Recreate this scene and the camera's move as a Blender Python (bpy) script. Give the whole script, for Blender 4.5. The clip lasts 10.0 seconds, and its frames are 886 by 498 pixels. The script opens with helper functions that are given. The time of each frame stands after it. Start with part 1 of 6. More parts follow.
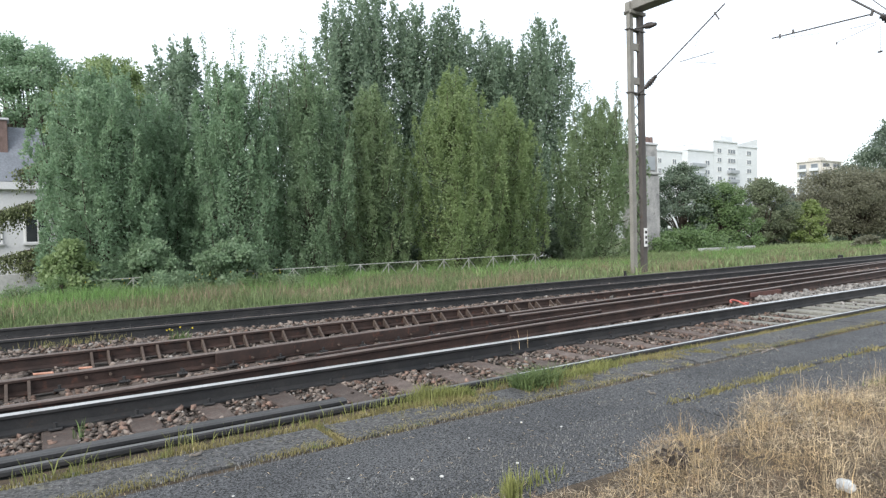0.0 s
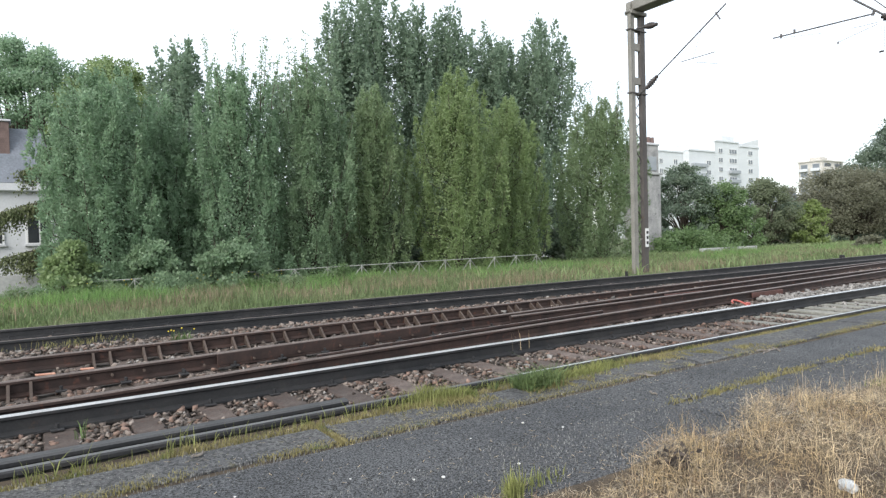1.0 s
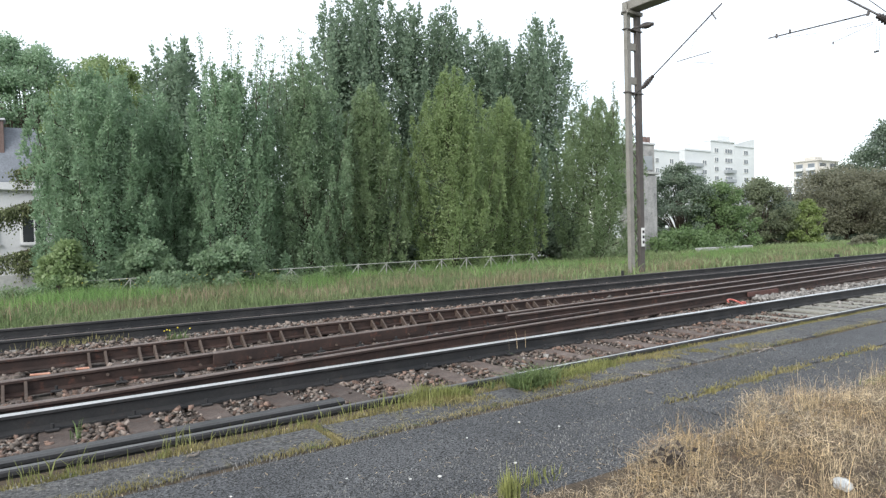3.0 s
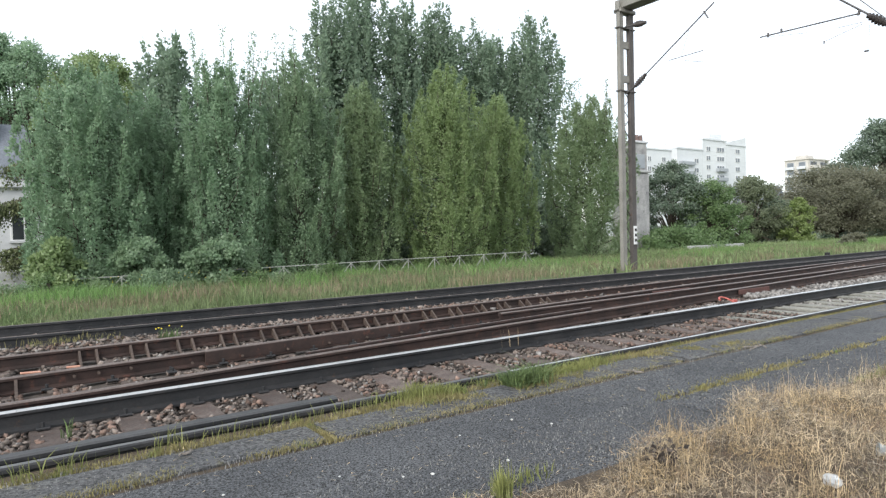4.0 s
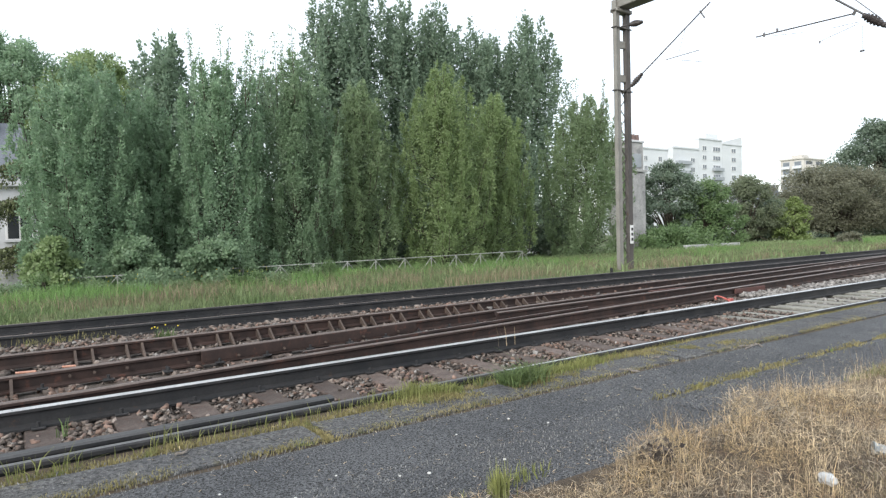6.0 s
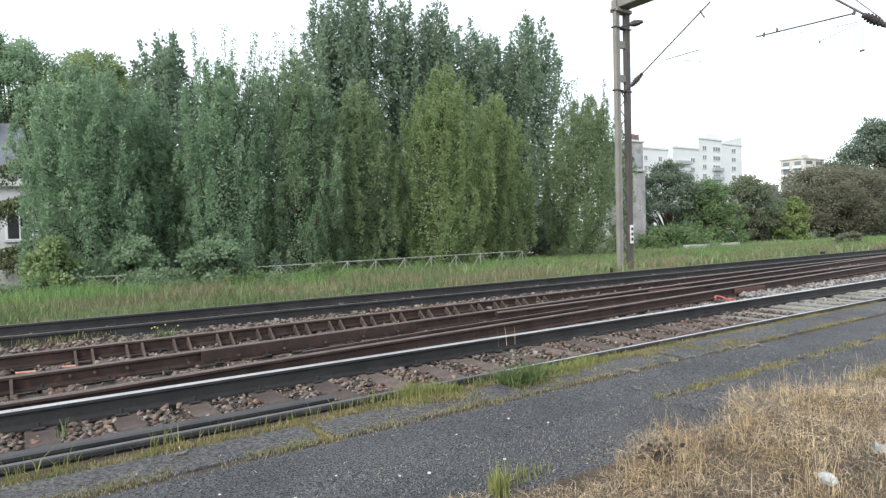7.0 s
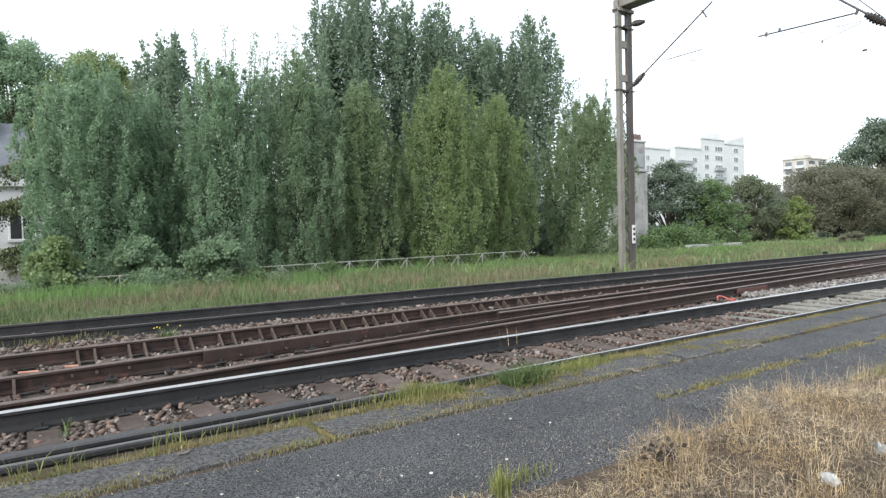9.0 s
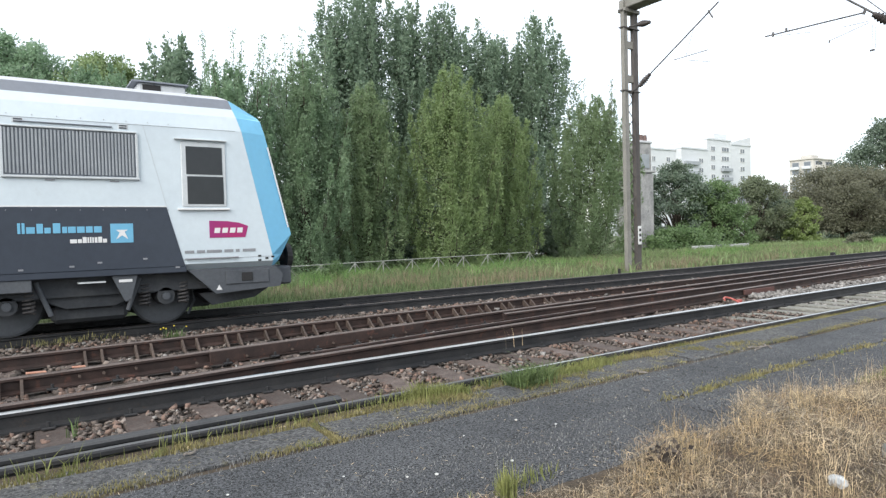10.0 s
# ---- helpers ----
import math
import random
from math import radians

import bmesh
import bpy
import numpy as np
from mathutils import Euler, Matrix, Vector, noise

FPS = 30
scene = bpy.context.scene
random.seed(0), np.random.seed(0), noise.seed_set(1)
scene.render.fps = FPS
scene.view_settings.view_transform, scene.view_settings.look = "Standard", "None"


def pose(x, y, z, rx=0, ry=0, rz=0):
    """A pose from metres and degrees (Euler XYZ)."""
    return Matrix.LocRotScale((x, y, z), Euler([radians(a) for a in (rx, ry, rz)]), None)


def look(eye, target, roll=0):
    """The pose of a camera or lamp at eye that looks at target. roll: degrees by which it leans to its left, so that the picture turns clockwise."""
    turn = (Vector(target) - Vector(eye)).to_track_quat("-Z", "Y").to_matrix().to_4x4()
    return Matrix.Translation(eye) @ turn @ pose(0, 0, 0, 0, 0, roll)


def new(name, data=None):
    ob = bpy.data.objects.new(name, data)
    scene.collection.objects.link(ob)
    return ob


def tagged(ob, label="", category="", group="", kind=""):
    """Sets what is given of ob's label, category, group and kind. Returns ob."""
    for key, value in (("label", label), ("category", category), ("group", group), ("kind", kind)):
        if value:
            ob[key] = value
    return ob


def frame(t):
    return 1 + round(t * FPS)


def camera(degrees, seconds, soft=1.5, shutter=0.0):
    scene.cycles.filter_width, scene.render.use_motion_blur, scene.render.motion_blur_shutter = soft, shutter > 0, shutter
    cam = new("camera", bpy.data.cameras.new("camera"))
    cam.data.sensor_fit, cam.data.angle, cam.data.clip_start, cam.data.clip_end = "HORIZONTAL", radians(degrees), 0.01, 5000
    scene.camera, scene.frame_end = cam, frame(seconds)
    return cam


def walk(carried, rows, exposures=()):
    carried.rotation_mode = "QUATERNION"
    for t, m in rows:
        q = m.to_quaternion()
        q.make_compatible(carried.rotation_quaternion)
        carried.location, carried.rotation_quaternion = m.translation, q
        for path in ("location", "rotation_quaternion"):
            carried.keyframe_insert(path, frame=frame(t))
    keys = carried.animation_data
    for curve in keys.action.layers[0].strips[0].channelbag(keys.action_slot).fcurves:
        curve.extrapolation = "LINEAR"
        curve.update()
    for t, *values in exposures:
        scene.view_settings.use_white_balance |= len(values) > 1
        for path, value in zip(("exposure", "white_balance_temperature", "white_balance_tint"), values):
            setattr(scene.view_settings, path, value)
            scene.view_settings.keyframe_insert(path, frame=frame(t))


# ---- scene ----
# ---- camera ----
EYE = (0.0, 0.0, 1.331)
cam = camera(70, 10.0, soft=1.35, shutter=0.0)
walk(cam, [
    (0, pose(*EYE, 88.748, 1.430, -33.867)),
    (0.5, pose(*EYE, 88.798, 1.450, -33.790)),
    (1, pose(*EYE, 88.799, 1.510, -33.755)),
    (1.5, pose(*EYE, 88.785, 1.525, -33.908)),
    (2, pose(*EYE, 88.788, 1.531, -33.875)),
    (2.5, pose(*EYE, 88.783, 1.531, -33.947)),
    (4, pose(*EYE, 88.526, 1.449, -34.716)),
    (4.5, pose(*EYE, 88.442, 1.468, -35.108)),
    (5, pose(*EYE, 88.454, 1.422, -35.006)),
    (5.5, pose(*EYE, 88.451, 1.427, -35.009)),
    (7, pose(*EYE, 88.440, 1.450, -35.019)),
    (7.5, pose(*EYE, 88.461, 1.445, -34.917)),
    (8, pose(*EYE, 88.480, 1.473, -34.901)),
    (8.5, pose(*EYE, 88.430, 1.448, -35.115)),
    (9, pose(*EYE, 88.446, 1.460, -34.851)),
    (9.5, pose(*EYE, 88.529, 1.493, -34.420)),
    (10, pose(*EYE, 88.552, 1.485, -34.358)),
])

# ---- light: a bright, thinly overcast sky, the sun veiled at the upper left ----
SUN_EL, SUN_AZ = radians(34), radians(-118)
world = bpy.data.worlds.new("sky")
scene.world = world
world.use_nodes = True
wn = world.node_tree
wn.nodes.clear()
w_out = wn.nodes.new("ShaderNodeOutputWorld")
w_sky = wn.nodes.new("ShaderNodeTexSky")
w_sky.sky_type, w_sky.sun_disc = "NISHITA", False
w_sky.sun_elevation, w_sky.sun_rotation = SUN_EL, SUN_AZ
w_bg = wn.nodes.new("ShaderNodeBackground")
w_bg.inputs["Strength"].default_value = 0.06
w_cloud = wn.nodes.new("ShaderNodeBackground")
w_cloud.inputs["Color"].default_value = (0.935, 0.97, 1.0, 1)
w_cloud.inputs["Strength"].default_value = 1.02
w_add = wn.nodes.new("ShaderNodeAddShader")
wn.links.new(w_sky.outputs[0], w_bg.inputs["Color"])
wn.links.new(w_bg.outputs[0], w_add.inputs[0])
wn.links.new(w_cloud.outputs[0], w_add.inputs[1])
wn.links.new(w_add.outputs[0], w_out.inputs["Surface"])
sun = new("sun", bpy.data.lights.new("sun", "SUN"))
sun.data.energy, sun.data.angle, sun.data.color = 2.75, radians(35), (1.0, 0.97, 0.92)
SUN_DIR = Vector((math.sin(SUN_AZ) * math.cos(SUN_EL), math.cos(SUN_AZ) * math.cos(SUN_EL), math.sin(SUN_EL)))
sun.matrix_world = look(SUN_DIR * 50, (0, 0, 0))
scene.view_settings.exposure = 0.32


# ---- materials ----
def mat(name, c1, c2, rough=0.85, metal=0.0, s1=2.0, s2=30.0, bump=0.15, depth=0.01, c3=None, spots=0.62,
        rnd=0.0, island=0.0, spec=0.4, glow=0.0, coat=0.0, trans=0.0, detail=0.35, rough2=None, grain=0.25):
    """Two colours mixed by a broad noise, a fine grain over both, a third colour in spots, and a fine relief."""
    m = bpy.data.materials.new(name)
    m.use_nodes = True
    t = m.node_tree
    n, l = t.nodes, t.links
    b = n["Principled BSDF"]
    co = n.new("ShaderNodeTexCoord").outputs["Object"]

    def tex(scale, det=5.0, ro=0.6):
        k = n.new("ShaderNodeTexNoise")
        k.inputs["Scale"].default_value, k.inputs["Detail"].default_value, k.inputs["Roughness"].default_value = scale, det, ro
        l.new(co, k.inputs["Vector"])
        return k.outputs["Fac"]

    def ramp(src, lo, hi):
        k = n.new("ShaderNodeMapRange")
        k.inputs["From Min"].default_value, k.inputs["From Max"].default_value = lo, hi
        l.new(src, k.inputs["Value"])
        return k.outputs["Result"]

    def mix(fac, a, c, kind="MIX"):
        k = n.new("ShaderNodeMix")
        k.data_type, k.blend_type = "RGBA", kind
        for idx, v in ((0, fac), (6, a), (7, c)):
            if isinstance(v, (int, float)):
                k.inputs[idx].default_value = v
            elif isinstance(v, tuple):
                k.inputs[idx].default_value = (*v, 1)
            else:
                l.new(v, k.inputs[idx])
        return k.outputs[2]

    col = mix(ramp(tex(s1), 0.35, 0.65), c1, c2)
    fine = tex(s2, 6.0, 0.7)
    if c3:
        col = mix(ramp(tex(s1 * 2.7, 8.0, 0.7), spots, spots + 0.08), col, c3)
    g = n.new("ShaderNodeMapRange")
    g.inputs["From Min"].default_value, g.inputs["From Max"].default_value = 0.5 - grain, 0.5 + grain
    g.inputs["To Min"].default_value, g.inputs["To Max"].default_value = 1.0 - detail, 1.0 + detail
    l.new(fine, g.inputs["Value"])
    vals = g.outputs["Result"]
    for amount, node, sock in ((rnd, "ShaderNodeObjectInfo", "Random"), (island, "ShaderNodeNewGeometry", "Random Per Island")):
        if amount:
            o = n.new(node)
            r = n.new("ShaderNodeMapRange")
            r.inputs["To Min"].default_value, r.inputs["To Max"].default_value = 1 - amount, 1 + amount
            l.new(o.outputs[sock], r.inputs["Value"])
            k = n.new("ShaderNodeMath")
            k.operation = "MULTIPLY"
            l.new(vals, k.inputs[0])
            l.new(r.outputs["Result"], k.inputs[1])
            vals = k.outputs[0]
    cv = n.new("ShaderNodeCombineColor")
    for i in range(3):
        l.new(vals, cv.inputs[i])
    col = mix(1.0, col, cv.outputs[0], "MULTIPLY")
    l.new(col, b.inputs["Base Color"])
    b.inputs["Metallic"].default_value = metal
    b.inputs["Specular IOR Level"].default_value = spec
    b.inputs["Coat Weight"].default_value = coat
    rr = n.new("ShaderNodeMapRange")
    rr.inputs["To Min"].default_value = max(0.02, rough - 0.1)
    rr.inputs["To Max"].default_value = min(1.0, rough + 0.1) if rough2 is None else rough2
    l.new(fine, rr.inputs["Value"])
    l.new(rr.outputs["Result"], b.inputs["Roughness"])
    if bump:
        k = n.new("ShaderNodeBump")
        k.inputs["Strength"].default_value, k.inputs["Distance"].default_value = bump, depth
        l.new(fine, k.inputs["Height"])
        l.new(k.outputs[0], b.inputs["Normal"])
    if trans:
        tr = n.new("ShaderNodeBsdfTranslucent")
        l.new(col, tr.inputs["Color"])
        ms = n.new("ShaderNodeMixShader")
        ms.inputs[0].default_value = trans
        l.new(b.outputs[0], ms.inputs[1])
        l.new(tr.outputs[0], ms.inputs[2])
        l.new(ms.outputs[0], n["Material Output"].inputs["Surface"])
    return m


M_ASPHALT = mat("asphalt", (0.05, 0.053, 0.058), (0.081, 0.084, 0.089), 0.92, s1=0.7, s2=78, bump=1.0, depth=0.014, c3=(0.12, 0.117, 0.108), spots=0.64, detail=0.95, grain=0.09)
M_SLAB = mat("worn_asphalt_slab", (0.058, 0.06, 0.064), (0.088, 0.088, 0.087), 0.92, s1=1.5, s2=48, bump=1.0, depth=0.012, c3=(0.12, 0.108, 0.064), spots=0.57, detail=0.75, grain=0.11)
M_SOIL_SHADED = mat("dry_soil_shaded", (0.045, 0.034, 0.024), (0.1, 0.076, 0.05), 0.95, s1=3, s2=50, bump=0.8, depth=0.02)
M_LITTER = mat("matted_straw_litter", (0.05, 0.037, 0.026), (0.12, 0.09, 0.06), 0.95, s1=7, s2=70, bump=1.0, depth=0.02, detail=0.6, grain=0.14)
M_GROUND = mat("rough_grass_ground", (0.06, 0.095, 0.032), (0.11, 0.125, 0.055), 0.95, s1=0.5, s2=12, bump=0.6, depth=0.03, c3=(0.12, 0.096, 0.056), spots=0.6)
M_BED = mat("ballast_bed", (0.062, 0.05, 0.043), (0.11, 0.092, 0.08), 0.95, s1=1.2, s2=26, bump=1.0, depth=0.04, detail=0.7)
M_STONE = mat("ballast_stone", (0.08, 0.062, 0.053), (0.165, 0.14, 0.122), 0.9, s1=6, s2=60, bump=0.4, island=0.85)
M_STONE_RUST = mat("rust_stained_ballast", (0.12, 0.078, 0.062), (0.18, 0.125, 0.1), 0.9, s1=6, s2=60, bump=0.4, island=0.6)
M_RUST = mat("rusty_rail_steel", (0.026, 0.0185, 0.017), (0.052, 0.032, 0.027), 0.72, metal=0.2, s1=3, s2=40, bump=0.25, c3=(0.085, 0.04, 0.03), spots=0.57)
M_DARKRAIL = mat("dark_rail_steel", (0.023, 0.0245, 0.027), (0.042, 0.041, 0.042), 0.62, metal=0.3, s1=3, s2=40, bump=0.2, c3=(0.072, 0.048, 0.036), spots=0.64)
M_GREYHEAD = mat("grey_rail_head", (0.11, 0.112, 0.115), (0.15, 0.15, 0.152), 0.5, metal=0.5, s1=4, s2=50, bump=0.06)
M_GUARDHEAD = mat("worn_dark_rail_head", (0.052, 0.053, 0.055), (0.075, 0.075, 0.077), 0.55, metal=0.4, s1=4, s2=50, bump=0.08)
M_PINK_BIT = mat("orange_pink", (0.42, 0.2, 0.14), (0.5, 0.28, 0.2), 0.8, s1=20, s2=80, bump=0.3)
M_BRACE = mat("brown_steel_brace", (0.06, 0.045, 0.038), (0.1, 0.075, 0.062), 0.75, metal=0.2, s1=8, s2=50, bump=0.1, rnd=0.2)
M_POLISH = mat("polished_rail_head", (0.6, 0.6, 0.59), (0.5, 0.5, 0.49), 0.3, metal=1.0, s1=4, s2=50, bump=0.03, detail=0.12)
M_DULLHEAD = mat("dull_rail_head", (0.13, 0.105, 0.095), (0.19, 0.155, 0.14), 0.5, metal=0.55, s1=4, s2=50, bump=0.08)
M_SLEEPER = mat("weathered_timber", (0.07, 0.053, 0.046), (0.125, 0.1, 0.088), 0.9, s1=4, s2=35, bump=0.8, depth=0.012, rnd=0.35, c3=(0.085, 0.055, 0.045), spots=0.55, detail=0.5)
M_SLEEPER_PALE = mat("pale_concrete_sleeper", (0.17, 0.17, 0.15), (0.24, 0.235, 0.205), 0.9, s1=4, s2=35, bump=0.4, rnd=0.2)
M_REDPAINT = mat("faded_red_plate", (0.1, 0.045, 0.038), (0.075, 0.038, 0.032), 0.7, s1=4, s2=40)
M_ORANGE = mat("bright_red_hose", (0.4, 0.1, 0.08), (0.34, 0.085, 0.07), 0.5, s1=8, s2=40, detail=0.15)
M_GREYPAINT = mat("grey_painted_steel", (0.185, 0.178, 0.16), (0.24, 0.232, 0.212), 0.6, metal=0.1, s1=1.5, s2=30, bump=0.1, c3=(0.176, 0.136, 0.112), spots=0.66)
M_BROWNPAINT = mat("brownish_painted_steel", (0.07, 0.063, 0.06), (0.1, 0.09, 0.085), 0.65, metal=0.1, s1=1.5, s2=30, bump=0.1, c3=(0.112, 0.072, 0.048), spots=0.62)
M_WIRE = mat("dark_wire", (0.072, 0.072, 0.072), (0.112, 0.104, 0.104), 0.6, metal=0.4, s1=5, s2=40)
M_PORCELAIN = mat("brown_porcelain", (0.035, 0.03, 0.03), (0.055, 0.048, 0.046), 0.35, s1=5, s2=40, detail=0.15)
M_FENCE = mat("pale_fence_pipe", (0.24, 0.248, 0.224), (0.336, 0.344, 0.32), 0.6, s1=2, s2=40, c3=(0.24, 0.176, 0.12), spots=0.68)
M_WHITEWALL = mat("cream_render", (0.45, 0.46, 0.48), (0.53, 0.54, 0.56), 0.9, s1=0.6, s2=12, bump=0.15, c3=(0.4, 0.384, 0.36), spots=0.62, detail=0.1)
M_GREYWALL = mat("stained_concrete", (0.28, 0.285, 0.285), (0.38, 0.38, 0.375), 0.9, s1=0.7, s2=10, bump=0.2, c3=(0.24, 0.24, 0.24), spots=0.62, detail=0.2)
M_STAINED = mat("streaked_old_render", (0.2, 0.2, 0.205), (0.36, 0.355, 0.35), 0.9, s1=0.9, s2=9, bump=0.3, c3=(0.15, 0.15, 0.155), spots=0.58, detail=0.35)
M_SLATE = mat("slate_roof", (0.128, 0.144, 0.168), (0.176, 0.192, 0.224), 0.6, s1=1.5, s2=14, bump=0.3)
M_BRICK = mat("weathered_brick", (0.12, 0.085, 0.078), (0.17, 0.12, 0.11), 0.9, s1=4, s2=25, bump=0.4)
M_GLASS = mat("dark_window_glass", (0.02, 0.024, 0.028), (0.03, 0.034, 0.038), 0.16, s1=1, s2=6, bump=0.0, spec=0.3, detail=0.1)
# far panes: the fading over distance is put into the base colour
M_FARGLASS = mat("far_glass_painted_pale", (0.13, 0.15, 0.17), (0.18, 0.2, 0.22), 0.2, s1=0.5, s2=4, bump=0, detail=0.2)
M_TOWER = mat("white_tower_panels", (0.528, 0.552, 0.576), (0.592, 0.616, 0.632), 0.85, s1=0.1, s2=1.5, bump=0.0, detail=0.06)
M_TOWERGREY = mat("grey_balcony_panels", (0.264, 0.288, 0.312), (0.336, 0.36, 0.384), 0.85, s1=0.2, s2=2, bump=0.0, detail=0.1)
M_BEIGE = mat("beige_tower_panels", (0.46, 0.44, 0.405), (0.52, 0.5, 0.465), 0.85, s1=0.1, s2=1.5, bump=0.0, detail=0.08)
M_BARK = mat("bark", (0.048, 0.04, 0.032), (0.088, 0.072, 0.056), 0.95, s1=3, s2=20, bump=0.8, depth=0.03)
# leaf green lightened and blued: the veil over the left trees is in it
M_LEAF_POPLAR_HAZED = mat("poplar_leaf_hazed", (0.205, 0.31, 0.195), (0.265, 0.375, 0.24), 0.36, s1=0.6, s2=4, bump=0, island=0.09, trans=0.5, spec=0.35)
M_LEAF_MID = mat("green_poplar_leaf", (0.19, 0.28, 0.17), (0.25, 0.34, 0.21), 0.36, s1=0.6, s2=4, bump=0, island=0.09, trans=0.5, spec=0.35)
M_LEAF_WARM = mat("yellowish_poplar_leaf", (0.195, 0.27, 0.12), (0.26, 0.34, 0.16), 0.36, s1=0.6, s2=4, bump=0, island=0.09, trans=0.5, spec=0.35)
M_LEAF_OLIVE = mat("olive_poplar_leaf", (0.18, 0.255, 0.135), (0.24, 0.315, 0.175), 0.36, s1=0.6, s2=4, bump=0, island=0.09, trans=0.5, spec=0.35)
# dark green with the back row's pale haze mixed into the colour
M_LEAF_DARK_HAZED = mat("dark_leaf_hazed", (0.175, 0.245, 0.17), (0.225, 0.305, 0.215), 0.45, s1=0.4, s2=4, bump=0, island=0.09, trans=0.5, spec=0.35)
M_LEAF_SHRUB = mat("dark_shrub_leaf", (0.105, 0.15, 0.105), (0.15, 0.2, 0.135), 0.4, s1=0.4, s2=4, bump=0, island=0.2, trans=0.4, spec=0.6)
M_LEAF_SAPLING = mat("bright_sapling_leaf", (0.19, 0.26, 0.085), (0.25, 0.31, 0.12), 0.42, s1=0.7, s2=4, bump=0, island=0.12, trans=0.5, spec=0.5)
M_LEAF_BUSH = mat("fresh_bush_leaf", (0.125, 0.2, 0.085), (0.175, 0.255, 0.115), 0.36, s1=0.7, s2=4, bump=0, island=0.09, trans=0.5, spec=0.35)
# bronze leaf, paled towards grey-olive to carry the distance haze
M_LEAF_BROWN_HAZED = mat("bronze_leaf_hazed", (0.15, 0.155, 0.105), (0.2, 0.2, 0.14), 0.36, s1=0.5, s2=4, bump=0, island=0.09, trans=0.5, spec=0.35)
M_LEAF_DULL = mat("dull_olive_leaf", (0.13, 0.16, 0.095), (0.175, 0.205, 0.125), 0.42, s1=0.5, s2=4, bump=0, island=0.15, trans=0.45, spec=0.4)
M_NEEDLE = mat("conifer_needle", (0.105, 0.13, 0.06), (0.15, 0.17, 0.085), 0.42, s1=1, s2=6, bump=0, island=0.5, trans=0.2)
M_GRASS = mat("tall_verge_grass", (0.11, 0.17, 0.066), (0.17, 0.2, 0.1), 0.7, s1=0.35, s2=3, bump=0, island=0.45, trans=0.3, c3=(0.2, 0.175, 0.11), spots=0.56)
M_FRESH = mat("lush_grass", (0.13, 0.25, 0.075), (0.19, 0.31, 0.1), 0.6, s1=0.5, s2=3, bump=0, island=0.35, trans=0.4)
M_SEEDGRASS = mat("seeding_grass", (0.2, 0.165, 0.11), (0.26, 0.21, 0.14), 0.8, s1=0.6, s2=3, bump=0, island=0.4, trans=0.2, c3=(0.17, 0.17, 0.09), spots=0.55)
M_MEADOW = mat("fresh_meadow_grass", (0.175, 0.245, 0.105), (0.235, 0.285, 0.14), 0.7, s1=0.25, s2=2, bump=0, island=0.3, trans=0.35, c3=(0.19, 0.19, 0.12), spots=0.6)
M_WEED = mat("yellow_green_weed", (0.2, 0.185, 0.075), (0.29, 0.25, 0.12), 0.7, s1=1.2, s2=8, bump=0, island=0.4, trans=0.3, c3=(0.12, 0.17, 0.045), spots=0.58)
M_LIVEWEED = mat("bright_live_weed", (0.16, 0.185, 0.06), (0.25, 0.26, 0.095), 0.65, s1=2, s2=8, bump=0, island=0.4, trans=0.3)
M_GREENWEED = mat("green_weed", (0.085, 0.135, 0.052), (0.14, 0.185, 0.07), 0.6, s1=2, s2=8, bump=0, island=0.4, trans=0.3)
M_STRAW = mat("dry_straw", (0.42, 0.305, 0.16), (0.52, 0.43, 0.3), 0.75, s1=1.6, s2=8, bump=0, island=0.85, trans=0.25, c3=(0.2, 0.13, 0.085), spots=0.52)
M_STRAWGREY = mat("faded_grey_straw", (0.29, 0.24, 0.175), (0.39, 0.34, 0.265), 0.85, s1=2.2, s2=8, bump=0, island=0.7, trans=0.15, c3=(0.13, 0.095, 0.07), spots=0.56)
M_STRAWRED = mat("reddish_dead_stem", (0.2, 0.11, 0.065), (0.26, 0.16, 0.09), 0.85, s1=2.2, s2=8, bump=0, island=0.5, trans=0.15)
M_DEADSTALK = mat("dead_verge_stalk", (0.13, 0.105, 0.07), (0.19, 0.155, 0.1), 0.8, s1=1, s2=6, bump=0, island=0.4)
M_STONE_PALE = mat("fresh_grey_ballast", (0.17, 0.16, 0.15), (0.27, 0.255, 0.24), 0.9, s1=6, s2=60, bump=0.4, island=0.45)
M_YELLOW = mat("yellow_petal", (0.56, 0.44, 0.032), (0.6, 0.48, 0.048), 0.6, bump=0)
M_PEBBLE = mat("white_pebble", (0.48, 0.48, 0.464), (0.56, 0.56, 0.544), 0.8, s1=20, s2=80)
M_GRIT = mat("pale_aggregate", (0.11, 0.11, 0.108), (0.21, 0.206, 0.195), 0.9, s1=4, s2=60, bump=0, island=0.7)
M_STICK = mat("dry_stick", (0.12, 0.105, 0.09), (0.26, 0.235, 0.21), 0.9, s1=10, s2=60)
M_DEAD = mat("dark_dead_thistle", (0.04, 0.032, 0.0304), (0.072, 0.06, 0.052), 0.95, s1=10, s2=40, island=0.4, bump=0)
M_TWHITE = mat("train_white_paint", (0.535, 0.6, 0.64), (0.49, 0.555, 0.6), 0.35, s1=0.8, s2=10, bump=0.02, coat=0.2, c3=(0.47, 0.52, 0.555), spots=0.62, detail=0.05)
M_TDARK = mat("train_dark_blue_grey", (0.028, 0.036, 0.052), (0.036, 0.045, 0.062), 0.45, s1=0.8, s2=10, bump=0.02, detail=0.12)
M_TBLUE = mat("train_light_blue_paint", (0.165, 0.46, 0.68), (0.18, 0.485, 0.7), 0.4, s1=0.8, s2=10, bump=0.02, detail=0.05)
